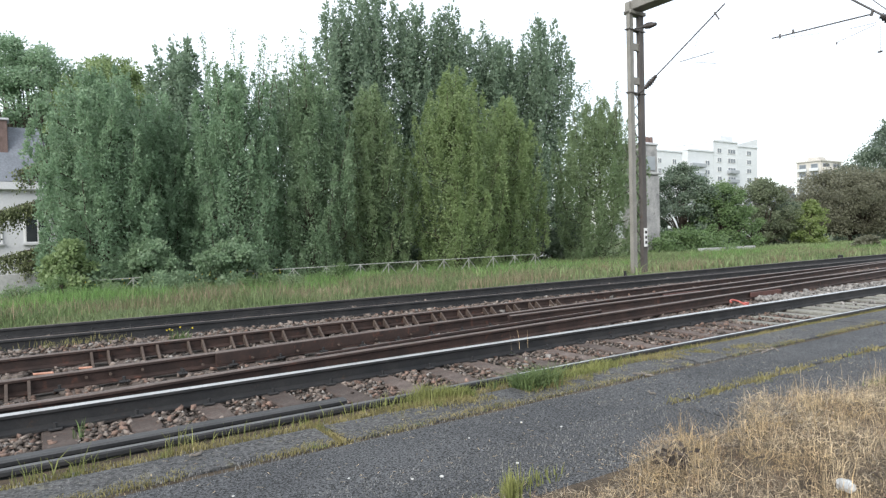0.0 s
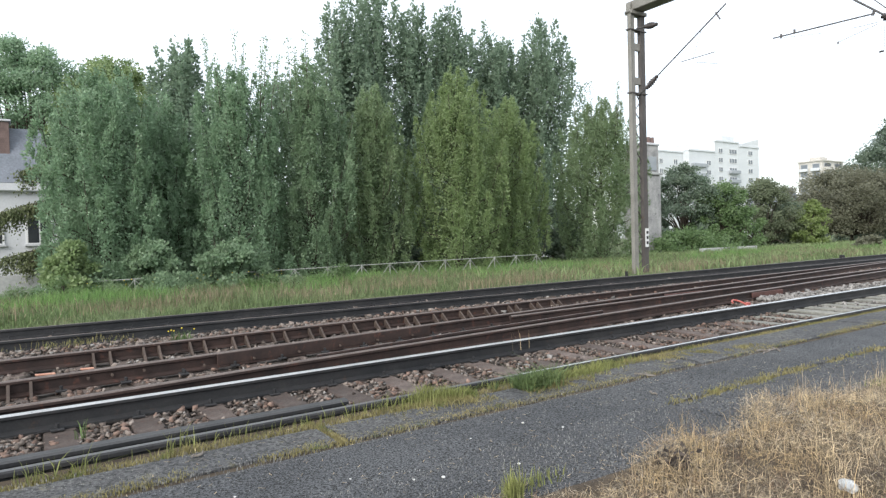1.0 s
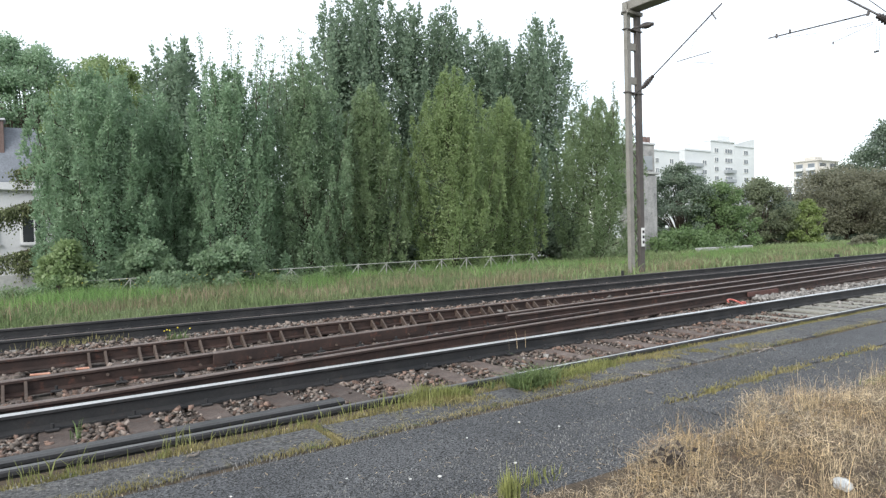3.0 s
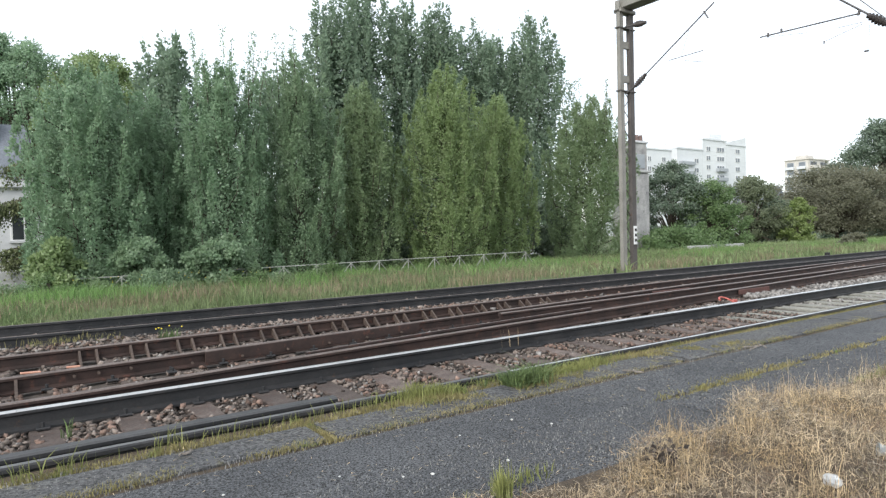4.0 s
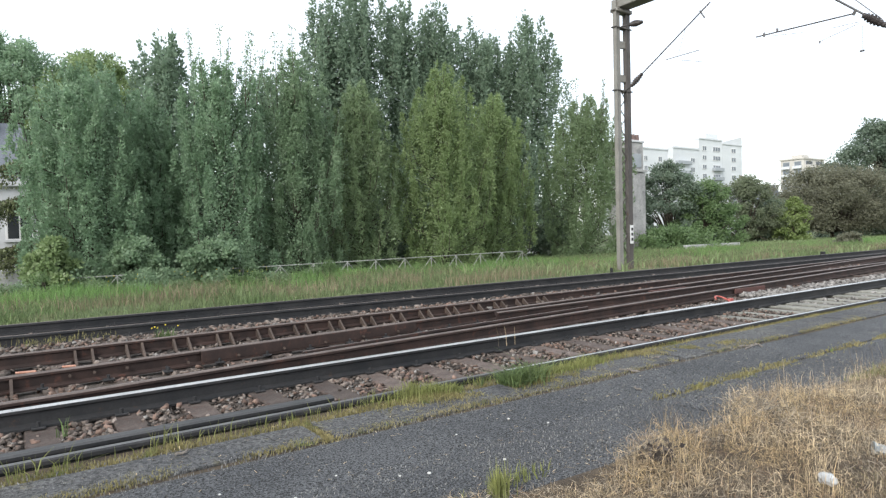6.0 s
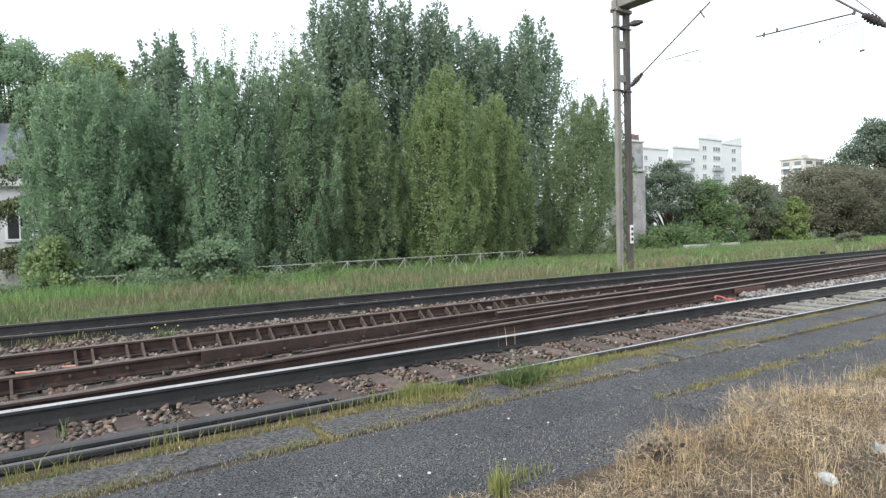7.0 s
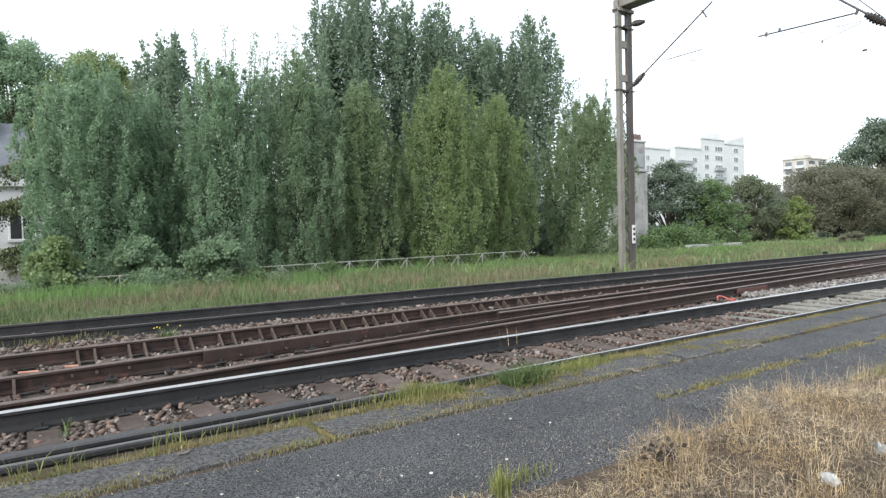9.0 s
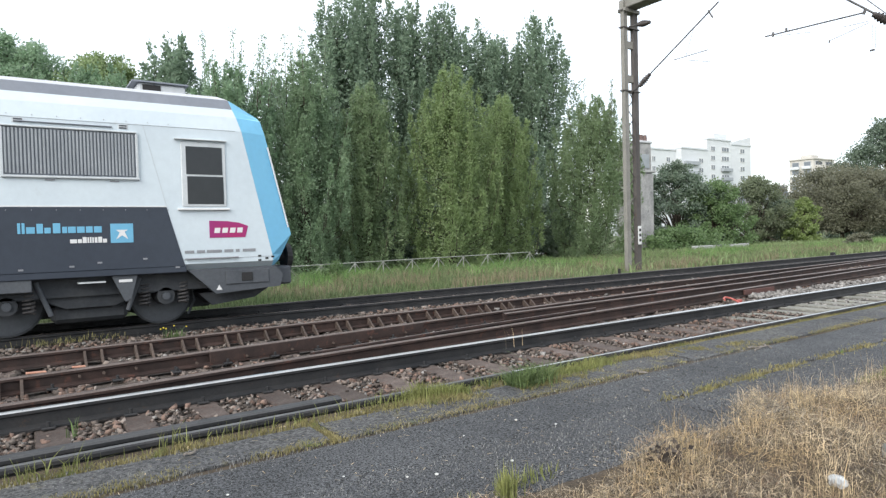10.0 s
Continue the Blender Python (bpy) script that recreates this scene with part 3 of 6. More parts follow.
def build_ballast():
    rng = np.random.RandomState(3)
    bv = np.array([(x, y, z) for x in (-0.7, 0.7) for y in (-0.7, 0.7) for z in (-0.7, 0.7)])
    bf = np.array([(0, 1, 3, 2), (4, 6, 7, 5), (0, 4, 5, 1), (2, 3, 7, 6), (0, 2, 6, 4), (1, 5, 7, 3)])

    def stones(n, xr, yr, zc, size, skip=0.0):
        xs = xr[0] + (xr[1] - xr[0]) * rng.rand(n) ** 1.3
        ys = rng.uniform(yr[0], yr[1], n)
        s = np.clip(size * 0.85 * np.exp(rng.normal(size=n) * 0.38), size * 0.4, size * 1.35)
        if skip:
            ph = ((xs + 10.0 + 0.3) % 0.6) - 0.3
            keep = (np.abs(ph) > 0.125) | (rng.rand(n) < 0.06)
            xs, ys, s = xs[keep], ys[keep], s[keep]
            n = len(xs)
        zz = zc + rng.uniform(-0.025, 0.022, n)
        sc = rng.uniform(0.5, 1.3, (n, 1, 3)) * np.array([1, 1, 0.75])
        jit = rng.uniform(-0.6, 0.6, (n, len(bv), 3))
        v = (bv[None] + jit) * sc * s[:, None, None] * 1.05
        tl = rng.uniform(-0.7, 0.7, n)
        ct, st = np.cos(tl)[:, None], np.sin(tl)[:, None]
        v = np.stack([v[:, :, 0], v[:, :, 1] * ct - v[:, :, 2] * st, v[:, :, 1] * st + v[:, :, 2] * ct], 2)
        a = rng.uniform(0, 6.28, n)
        ca, sa = np.cos(a)[:, None], np.sin(a)[:, None]
        v = np.stack([v[:, :, 0] * ca - v[:, :, 1] * sa, v[:, :, 0] * sa + v[:, :, 1] * ca, v[:, :, 2]], 2)
        v += np.stack([xs, ys, zz], 1)[:, None, :]
        return v.reshape(-1, 3), n

    def heap(name, rows, material, label):
        vs, tot = [], 0
        for row in rows:
            v, n = stones(*row)
            vs.append(v)
            tot += n
        f = (np.arange(tot)[:, None, None] * len(bv) + bf[None]).reshape(-1, 4)
        tagged(raw(name, np.concatenate(vs), f, material), label, "ballast", kind="stuff")

    # count, stretch along and across the track, height, size, and 1 to leave the sleepers clear
    heap("ballast", ((12500, (-3, 11), (4.86, 6.04), -0.193, 0.021, 1.0), (11000, (-3, 16), (6.2, 7.7), -0.197, 0.023, 0.7),
                     (6000, (-3, 18), (7.9, 9.2), -0.2, 0.03, 0.7), (9000, (-4, 24), (9.4, 10.85), -0.175, 0.033, 0),
                     (1200, (-5, 18), (11.1, 12.4), -0.2, 0.04, 0), (900, (-5, 24), (12.6, 13.4), -0.22, 0.04, 0)),
         M_STONE, "loose brown and grey ballast stones between the sleepers")
    heap("rusty_ballast", ((2600, (-3, 11), (4.86, 6.04), -0.185, 0.022, 1.0), (2600, (-3, 16), (6.2, 7.7), -0.19, 0.024, 0.7), (3000, (-4, 24), (9.4, 10.85), -0.168, 0.03, 0)),
         M_STONE_RUST, "rust-stained reddish stones among the ballast")
    heap("light_ballast", ((700, (-3, 11), (4.86, 6.04), -0.183, 0.019, 1.0), (700, (-3, 16), (6.2, 9.2), -0.188, 0.022, 0.7), (700, (-4, 24), (9.4, 10.85), -0.165, 0.028, 0)),
         M_STONE_PALE, "scattered pale chippings among the ballast")
    heap("fresh_ballast", ((3200, (12.6, 34), (6.25, 7.3), -0.14, 0.036, 0), (90, (10.2, 13.4), (6.3, 7.0), -0.16, 0.03, 0), (700, (12, 30), (4.8, 6.0), -0.19, 0.03, 1.0)),
         M_STONE_PALE, "pale grey fresh ballast beside the rail")


# ---- vegetation ----
def poplar(x, y, h, w, n, seed, leaf, label, leafsize=0.1, feathers=0, blunt=0.3, fine=1.0, gaps=0.0):
    """A columnar tree: many steep shoots set with tufts of leaves, ending in a ragged crown of pointed tips."""
    rng = np.random.RandomState(seed)
    z0 = ground_z(x, y) - 0.05
    t = thing("poplar_tree", x, y, z0, label, "tree", "row of poplars")
    bm = bmesh.new()
    tube(bm, [(0, 0, -0.2), (0.03, 0, h * 0.3), (0, 0.03, h * 0.6), (0, 0, h * 0.93)], [w * 0.03 + 0.05, w * 0.02 + 0.03, 0.05, 0.012])
    qs = [0, 0.06, 0.2, 0.45, 0.65, 0.8, 0.9, 1.0]
    es = np.array([0.62, 0.8, 0.97, 1.0, 0.86, 0.64, 0.42, 0.08]) * (1 - blunt) + np.array([0.62, 0.8, 0.95, 1.0, 1.0, 0.92, 0.76, 0.34]) * blunt
    nb = int((46 + w * 22) * fine)
    lobes = rng.uniform(0, 6.28, 3)
    cs, ax, fc, limbs, spec = [], [], [], [], []
    for i in range(nb):
        az = i * 2.399 + rng.uniform(-0.5, 0.5)
        q = 0.07 + 0.93 * ((i + rng.rand()) / nb) ** 0.85
        shell = rng.uniform(0.8, 1.04) if i % 3 else rng.uniform(0.15, 0.7)
        shell *= 1 + 0.08 * math.sin(2 * az + lobes[0] + 5 * q) + 0.06 * math.sin(3 * az + lobes[1] - 7 * q)
        spec.append((az, q, shell, rng.uniform(0.13, 0.3) * h * (0.6 + 0.5 * min(1.0, q * 1.6)), rng.uniform(0.6, 1.4)))
    tot = sum(a[3] * a[4] for a in spec)
    for az, q, shell, ln, fat in spec:
        out = np.array([np.cos(az), np.sin(az), 0.0])
        r = w * 0.53 * np.interp(q, qs, es) * shell
        ht = h * q * rng.uniform(0.97, 1.03)
        tip = out * r + np.array([0, 0, ht])
        base = out * max(0.0, r - ln * rng.uniform(0.08, 0.24)) * 0.92 + np.array([0, 0, max(0.05, ht - ln)])
        limbs.append((base, tip))
        m = int(0.8 * n * ln * fat / tot)
        k = max(3, int(ln * fat * 9 * fine ** 0.3))
        s = rng.rand(k) ** 0.85
        rad = (0.12 + 0.034 * w) * fat * np.interp(s, [0, 0.2, 0.55, 0.85, 1], [0.7, 1.0, 0.85, 0.45, 0.08])
        d = rng.normal(size=(k, 3)) * np.array([1, 1, 0.5]) + out * 0.35
        d /= np.linalg.norm(d, axis=1, keepdims=True)
        tuft = base + (tip - base) * s[:, None] + out * (0.06 * ln * np.sin(s * np.pi))[:, None] + d * (rad * rng.uniform(0.35, 1.1, k))[:, None]
        j = rng.randint(0, k, m)
        e = rng.normal(size=(m, 3)) * np.array([0.8, 0.8, 1.9])
        p = tuft[j] + e * (0.8 * leafsize * (1.0 - 0.5 * s[j]))[:, None]
        cs.append(p)
        ax.append(d[j] * 0.5 + e * 0.35 + out * 0.3 + rng.normal(size=(m, 3)) * 0.4 + np.array([0, 0, 0.6]))
        fc.append(d[j] * 1.0 + e * 0.12 + out * 0.5 + np.array([0, 0, 0.6]))
    # leaves round the trunk, deep inside
    m = int(n * 0.2 * (1 - gaps))
    hh = rng.rand(m) * 0.86
    aa = rng.uniform(0, 6.28, m)
    rr = w * 0.4 * np.interp(hh, qs, es) * np.sqrt(rng.rand(m))
    o = np.stack([np.cos(aa), np.sin(aa), np.zeros(m)], 1)
    cs.append(o * rr[:, None] + np.stack([np.zeros(m), np.zeros(m), h * hh + 0.1], 1))
    ax.append(rng.normal(size=(m, 3)) + np.array([0, 0, 0.4]))
    fc.append(o + np.array([0, 0, 0.6]))
    # long bare young shoots that stand out of the top, with single leaves
    for k in range(feathers):
        top = h * rng.uniform(0.98, 1.12)
        sx, sy = rng.normal(size=2) * w * 0.17
        foot, end = np.array([sx, sy, h * 0.8]), np.array([sx * 1.25 + rng.normal() * 0.1, sy * 1.25, top])
        limbs += [(foot, end)] * 2
        m = 130
        s = rng.rand(m)
        cs.append(foot + (end - foot) * s[:, None] + rng.normal(size=(m, 3)) * np.array([0.07, 0.07, 0.03]))
        ax.append(rng.normal(size=(m, 3)) * 0.8 + np.array([0, 0, 0.5]))
        fc.append(rng.normal(size=(m, 3)))
    for base, tip in limbs[::2]:
        root = np.array([0, 0, max(0.0, base[2] - h * 0.08)]) if base[2] < h * 0.75 else base - np.array([0, 0, 0.3])
        tube(bm, [root, base, tip], [0.03, 0.02, 0.006], n=4)
    part("trunk", bm, M_BARK, t)
    c = np.concatenate(cs)
    c[:, 2] = np.maximum(c[:, 2], 0.05)
    leaf_cards("crown", c, np.concatenate(ax), rng.uniform(0.65, 1.25, len(c)) * leafsize, leaf, t, rng, np.concatenate(fc))
    return t


def leafy(name, x, y, h, w, n, seed, leaf, label, category="tree", trunk=0.25, leafsize=0.2, clumps=40, depth=None, z0=None):
    """A broad tree or bush: clumps of leaves on forking limbs, with gaps between them."""
    rng = np.random.RandomState(seed)
    z0 = ground_z(x, y) - 0.05 if z0 is None else z0
    depth = depth or w
    t = thing(name, x, y, z0, label, category)
    bm = bmesh.new()
    tube(bm, [(0, 0, -0.2), (0.05, 0.02, h * 0.3), (0, 0, h * 0.75)], [0.03 * h + 0.02, 0.02 * h + 0.01, 0.02])
    cs, ax, fc = [], [], []
    clumps = int(clumps * 1.7)
    for i in range(clumps):
        u = rng.rand()
        q = trunk + (1 - trunk) * u
        env = math.sqrt(max(0.03, 1 - ((q - trunk - (1 - trunk) * 0.4) / ((1 - trunk) * 0.62)) ** 2)) if trunk > 0.05 else math.sqrt(max(0.05, 1 - q ** 2.2))
        az = rng.uniform(0, 6.28)
        r = env * rng.uniform(0.35, 1.2)
        c = np.array([r * math.cos(az) * w / 2, r * math.sin(az) * depth / 2, q * h * rng.uniform(0.92, 1.04)])
        rad = (w * 0.075 + 0.2) * rng.uniform(0.45, 1.3)
        m = int(n / clumps)
        d = rng.normal(size=(m, 3))
        d /= np.linalg.norm(d, axis=1, keepdims=True)
        p = c + d * (rad * rng.rand(m) ** 0.5)[:, None] * np.array([1, 1, 0.75])
        cs.append(p)
        ax.append(d * 0.6 + rng.normal(size=(m, 3)) * 0.6 + np.array([0, 0, 0.15]))
        fc.append(d + np.array([math.cos(az) * 0.4, math.sin(az) * 0.4, 0.5]))
        if i % 3 == 0:
            tube(bm, [(0, 0, h * trunk * 0.6), tuple(c * 0.5 + np.array([0, 0, h * 0.1])), tuple(c)], [0.012 * h + 0.01, 0.008 * h + 0.006, 0.006], n=5)
    part("trunk", bm, M_BARK, t)
    c = np.concatenate(cs)
    leaf_cards("crown", c, np.concatenate(ax), rng.uniform(0.65, 1.25, len(c)) * leafsize, leaf, t, rng, np.concatenate(fc))
    return t


POPLARS = []


def build_trees():
    front = [  # x, y, height, width, leaves, seed, leaf, label, feathers, blunt
        (2.66, 26.5, 8.55, 4.4, 76000, 1, M_LEAF_POPLAR_HAZED, "tall bushy young poplar with dense green leaves", 0, 0.75),
        (5.0, 27.6, 7.75, 2.9, 38000, 2, M_LEAF_POPLAR_HAZED, "slender green poplar in the row behind the fence", 0, 0.2),
        (7.45, 26.3, 9.4, 3.9, 58000, 3, M_LEAF_POPLAR_HAZED, "tall green poplar with feathery top shoots", 11, 0.5),
        (10.8, 26.5, 9.75, 3.9, 62000, 4, M_LEAF_MID, "tall green poplar with feathery top shoots", 9, 0.45),
        (14.1, 27.0, 9.1, 3.8, 58000, 5, M_LEAF_OLIVE, "green columnar poplar behind the fence", 0, 0.35),
        (18.0, 25.6, 9.9, 4.8, 84000, 6, M_LEAF_WARM, "broad yellowish-green poplar with rising shoots", 0, 0.3),
        (22.6, 27.2, 9.4, 4.1, 64000, 7, M_LEAF_WARM, "yellowish-green poplar beside its broader neighbour", 0, 0.35),
        (29.4, 26.6, 9.9, 5.4, 92000, 8, M_LEAF_OLIVE, "green poplar standing alone at the end of the row", 5, 0.5),
    ]
    for a in front:
        POPLARS.append(poplar(*a[:8], feathers=a[8], blunt=a[9]))
    back = [  # x, y, height, width, leaves, seed, blunt
        (8.7, 42, 15.0, 4.2, 18000, 11, 0.8), (19.6, 42, 19.2, 5.0, 22000, 12, 0.5), (22.9, 43, 21.6, 6.2, 30000, 13, 0.7),
        (26.6, 43, 20.8, 5.0, 22000, 14, 0.4), (29.6, 42.5, 21.0, 5.0, 22000, 15, 0.4), (33.4, 43, 19.8, 6.2, 26000, 16, 0.8),
        (36.6, 44, 20.0, 6.0, 24000, 18, 0.8), (39.4, 42, 21.0, 7.0, 38000, 17, 0.8), (15.8, 44, 14.2, 5.4, 12000, 19, 0.6),
        (12.4, 44, 12.0, 5.4, 11000, 20, 0.6), (5.0, 44, 11.5, 6.0, 11000, 23, 0.6), (31.4, 46, 18.6, 6.0, 18000, 24, 0.7),
    ]
    for x, y, h, w, n, s, bl in back:
        POPLARS.append(poplar(x, y, h, w, n, s, M_LEAF_DARK_HAZED, "very tall dark green poplar in the second row", leafsize=0.26, blunt=bl, fine=0.7, gaps=0.3))
    leafy("broadleaf_tree", 1.0, 60, 18.0, 10.5, 66000, 21, M_LEAF_POPLAR_HAZED, "large dark broadleaf tree behind the house", trunk=0.2, leafsize=0.23, clumps=190)
    leafy("broadleaf_tree", 6.4, 56, 16.4, 9.0, 62000, 22, M_LEAF_WARM, "large yellowish-green tree behind the poplars", trunk=0.2, leafsize=0.22, clumps=190)
    for x, y, h, w, s, lf in ((1.3, 23.3, 1.85, 1.35, 31, M_LEAF_WARM), (3.7, 23.4, 1.75, 1.8, 32, M_LEAF_MID), (6.4, 23.3, 1.7, 2.5, 33, M_LEAF_MID), (1.9, 23.8, 1.3, 1.2, 34, M_LEAF_MID)):
        leafy("bush", x, y, h, w, 13000, s, lf, "fresh green leafy bush growing through the fence", "bush", trunk=0.0, leafsize=0.13, clumps=34)
    for x, y, h, w, n, s, lf, lab in (
            (55.4, 39, 8.2, 9.0, 30000, 41, M_LEAF_SHRUB, "dark green rounded shrub tree"),
            (56.6, 36, 6.4, 6.2, 26000, 42, M_LEAF_BUSH, "bright green leafy shrub"),
            (69.0, 39, 7.2, 8.8, 27000, 43, M_LEAF_DULL, "dull olive shrub tree"),
            (72.5, 38, 4.8, 5.5, 15000, 44, M_LEAF_SHRUB, "dark green leafy shrub"),
            (49.0, 34.5, 1.7, 7.6, 13000, 45, M_LEAF_BUSH, "low yellowish-green clipped hedge"),
            (69.8, 34, 4.6, 3.0, 9000, 46, M_LEAF_SAPLING, "small bright yellow-green sapling")):
        leafy("shrub", x, y, h, w, n, s, lf, lab, "shrub", trunk=0.02, leafsize=0.21, clumps=90)
    leafy("broadleaf_tree", 85.5, 37, 8.6, 15.0, 58000, 47, M_LEAF_BROWN_HAZED, "broad bronze-leaved tree with several stems", trunk=0.16, leafsize=0.23, clumps=210)
    leafy("broadleaf_tree", 103.0, 38, 15.5, 17.0, 66000, 48, M_LEAF_SHRUB, "tall dark tree at the end of the verge", trunk=0.02, leafsize=0.3, clumps=210)
    # filler shrubs; their dark leaf colour stands in for shade between the poplars
    for x, h, w, sd in ((3.5, 4.5, 4.5, 61), (8.0, 5.0, 5.0, 62), (12.5, 5.0, 5.0, 63), (16.5, 4.6, 4.6, 64), (21.0, 5.0, 5.5, 65), (25.6, 3.6, 4.0, 66), (30.5, 4.2, 5.0, 67)):
        leafy("undergrowth_shrub", x, 31.5, h, w, 9000, sd, M_LEAF_SHRUB, "dense shrub behind the poplars, leaves coloured dark for the shaded gaps", "shrub", trunk=0.0, leafsize=0.24, clumps=30)
    leafy("bush", 47.5, 19.5, 0.9, 1.6, 2500, 71, M_LEAF_BROWN_HAZED, "low grey-green bush on the verge beside the track", "bush", trunk=0.0, leafsize=0.16, clumps=24)
    rng = np.random.RandomState(77)
    for i in range(16):
        x, y = rng.uniform(-0.5, 11.0), rng.uniform(20.6, 22.6)
        leafy("weed_clump", x, y, rng.uniform(0.45, 0.85), rng.uniform(0.6, 1.3), 1500, 80 + i, (M_LEAF_BUSH, M_LEAF_MID, M_LEAF_OLIVE)[i % 3], "leafy green weeds standing in the tall grass", "weeds", trunk=0.0, leafsize=0.06, clumps=14)
    # cedar whose drooping boughs reach in front of the house
    rng = np.random.RandomState(51)
    t = thing("cedar_tree", 2.4, 29.5, ground_z(2, 29.5), "cedar with drooping olive boughs in front of the house", "tree")
    bm = tube(bmesh.new(), [(0, 0, -0.2), (0, 0, 4), (0, 0, 7)], [0.22, 0.16, 0.05])
    cs, ax = [], []
    for z, L, az in ((5.2, 2.3, 3.2), (3.5, 3.4, 3.25), (3.7, 3.0, 2.8), (1.8, 3.2, 3.2), (1.6, 2.6, 3.6), (5.9, 1.8, 2.6), (2.0, 2.4, 2.6)):
        tip = np.array([math.cos(az) * L, math.sin(az) * L * 0.4, z - 0.35])
        b = np.array([0, 0, z])
        tube(bm, [b, (b + tip) / 2 + np.array([0, 0, 0.25]), tip], [0.06, 0.04, 0.012], n=5)
        s = rng.rand(2800)
        p = b + (tip - b) * s[:, None] + np.array([0, 0, 0.25]) * np.sin(s * np.pi)[:, None]
        p[:, 2] -= np.abs(rng.normal(size=2800)) * 0.28 * (0.4 + s)
        p[:, :2] += rng.normal(size=(2800, 2)) * 0.16
        cs.append(p)
        ax.append(rng.normal(size=(2800, 3)) * 0.35 + np.array([-0.2, 0, -1.0]))
    part("trunk", bm, M_BARK, t)
    c = np.concatenate(cs)
    leaf_cards("foliage", c, np.concatenate(ax), rng.uniform(0.06, 0.13, len(c)), M_NEEDLE, t, rng)


def build_grass():
    rng = np.random.RandomState(61)
    n = 115000
    ys = 13.3 + 12.2 * rng.rand(n) ** 1.1
    xs = -3 + rng.rand(n) ** 1.25 * (8 + ys * 3.2)
    zs = np.array([ground_z(a, b) for a, b in zip(xs, ys)]) - 0.04
    patch = np.array([noise.noise((a * 0.35, b * 0.6, 4)) for a, b in zip(xs, ys)])
    edge = np.clip((ys - 13.3) / 2.0, 0.25, 1)
    hs = (0.15 + 0.26 * rng.rand(n) ** 2 + 0.26 * patch + 0.16 * np.clip((ys - 18) / 5, 0, 1)) * edge
    hs = np.clip(hs, 0.08, 0.8)
    ob = blades("verge_grass", xs, ys, zs, hs, 0.007 + 0.012 * rng.rand(n), M_GRASS, lean=0.6, rng=rng)
    tagged(ob, "tall green and straw-coloured grass on the verge", "grass", kind="stuff")
    for n, name, m, label, lo, hi, seed, hh in (
            (46000, "fresh_grass", M_FRESH, "lush fresh green grass growing in patches on the verge", 18.0, 24.5, 12, 0.55),
            (26000, "seed_grass", M_SEEDGRASS, "brownish seeding grass in patches on the verge", 14.0, 22.5, 17, 0.42)):
        ys = lo + (hi - lo) * rng.rand(n)
        xs = -3 + rng.rand(n) ** 1.2 * (8 + ys * 2.6)
        p = np.array([noise.noise((a * 0.33, b * 0.45, seed)) + 0.5 * noise.noise((a * 1.1, b * 1.1, seed)) for a, b in zip(xs, ys)])
        ok = p > 0.02
        xs, ys, p = xs[ok], ys[ok], p[ok]
        k = len(xs)
        zs = np.array([ground_z(a, b) for a, b in zip(xs, ys)]) - 0.04
        ob = blades(name, xs, ys, zs, hh * (0.45 + 0.35 * rng.rand(k) + 0.9 * np.clip(p, 0, 0.5)), 0.006 + 0.012 * rng.rand(k), m, lean=0.45, rng=rng)
        tagged(ob, label, "grass", kind="stuff")
    n = 42000
    xs = 14 + 110 * rng.rand(n)
    ys = 14 + 22 * rng.rand(n)
    zs = np.array([ground_z(a, b) for a, b in zip(xs, ys)]) - 0.04
    ob = blades("meadow_grass", xs, ys, zs, 0.2 + 0.3 * rng.rand(n) ** 2, 0.03 + 0.03 * rng.rand(n), M_MEADOW, lean=0.7, rng=rng)
    tagged(ob, "green meadow grass farther along the line", "grass", kind="stuff")
    # dry straw beside the platform: a matted layer, then standing blades
    def patch_xy(n, x0, x1):
        xs = x0 + (x1 - x0) * rng.rand(n) ** 1.15
        ys = -1.4 + 4.3 * rng.rand(n)
        bound = 2.42 + 0.14 * np.sin(xs * 1.7) + 0.10 * np.sin(xs * 4.3) + 0.14 * rng.rand(n)
        keep = (ys < bound) & (xs > 1.55 + 0.5 * rng.rand(n) + np.clip(2.2 - ys, 0, 1.0) * 0.12)
        return xs[keep], ys[keep]
    def lie(n, name, material, seed, thr, label, high, lmin, lmax):
        """Short broken stalks, each bent once, tangled at all angles."""
        xs, ys = patch_xy(n, 1.4, 7.5)
        p = np.array([noise.noise((a * 1.3, b * 1.9, seed)) + 0.6 * noise.noise((a * 4.5, b * 5.5, seed)) for a, b in zip(xs, ys)])
        ok = p + 0.25 * rng.normal(size=len(p)) > thr
        xs, ys, p = xs[ok], ys[ok], p[ok]
        k = len(xs)
        grow = np.clip((xs - 1.5) / 1.2, 0.4, 1)
        c = np.stack([xs, ys, -0.03 + rng.rand(k) ** 1.3 * np.clip(0.03 + 0.16 * (p - thr), 0.015, 0.22) * grow * high], 1)
        az, el = rng.uniform(0, 6.28, k), np.abs(rng.normal(0.25, 0.5 + 0.3 * high, k)) * (0.5 + 0.5 * grow)
        d = np.stack([np.cos(az) * np.cos(el), np.sin(az) * np.cos(el), np.sin(el)], 1)
        bend = d + rng.normal(size=(k, 3)) * 0.55 - np.array([0, 0, 0.25])
        sd = np.cross(d, rng.normal(size=(k, 3)))
        sd /= np.linalg.norm(sd, axis=1, keepdims=True)
        ln = (rng.uniform(lmin, lmax, k) * (0.6 + 0.4 * grow))[:, None] / 2
        sd = sd * rng.uniform(0.0005, 0.0012, k)[:, None]
        mid, tip = c + d * ln, c + d * ln + bend * ln
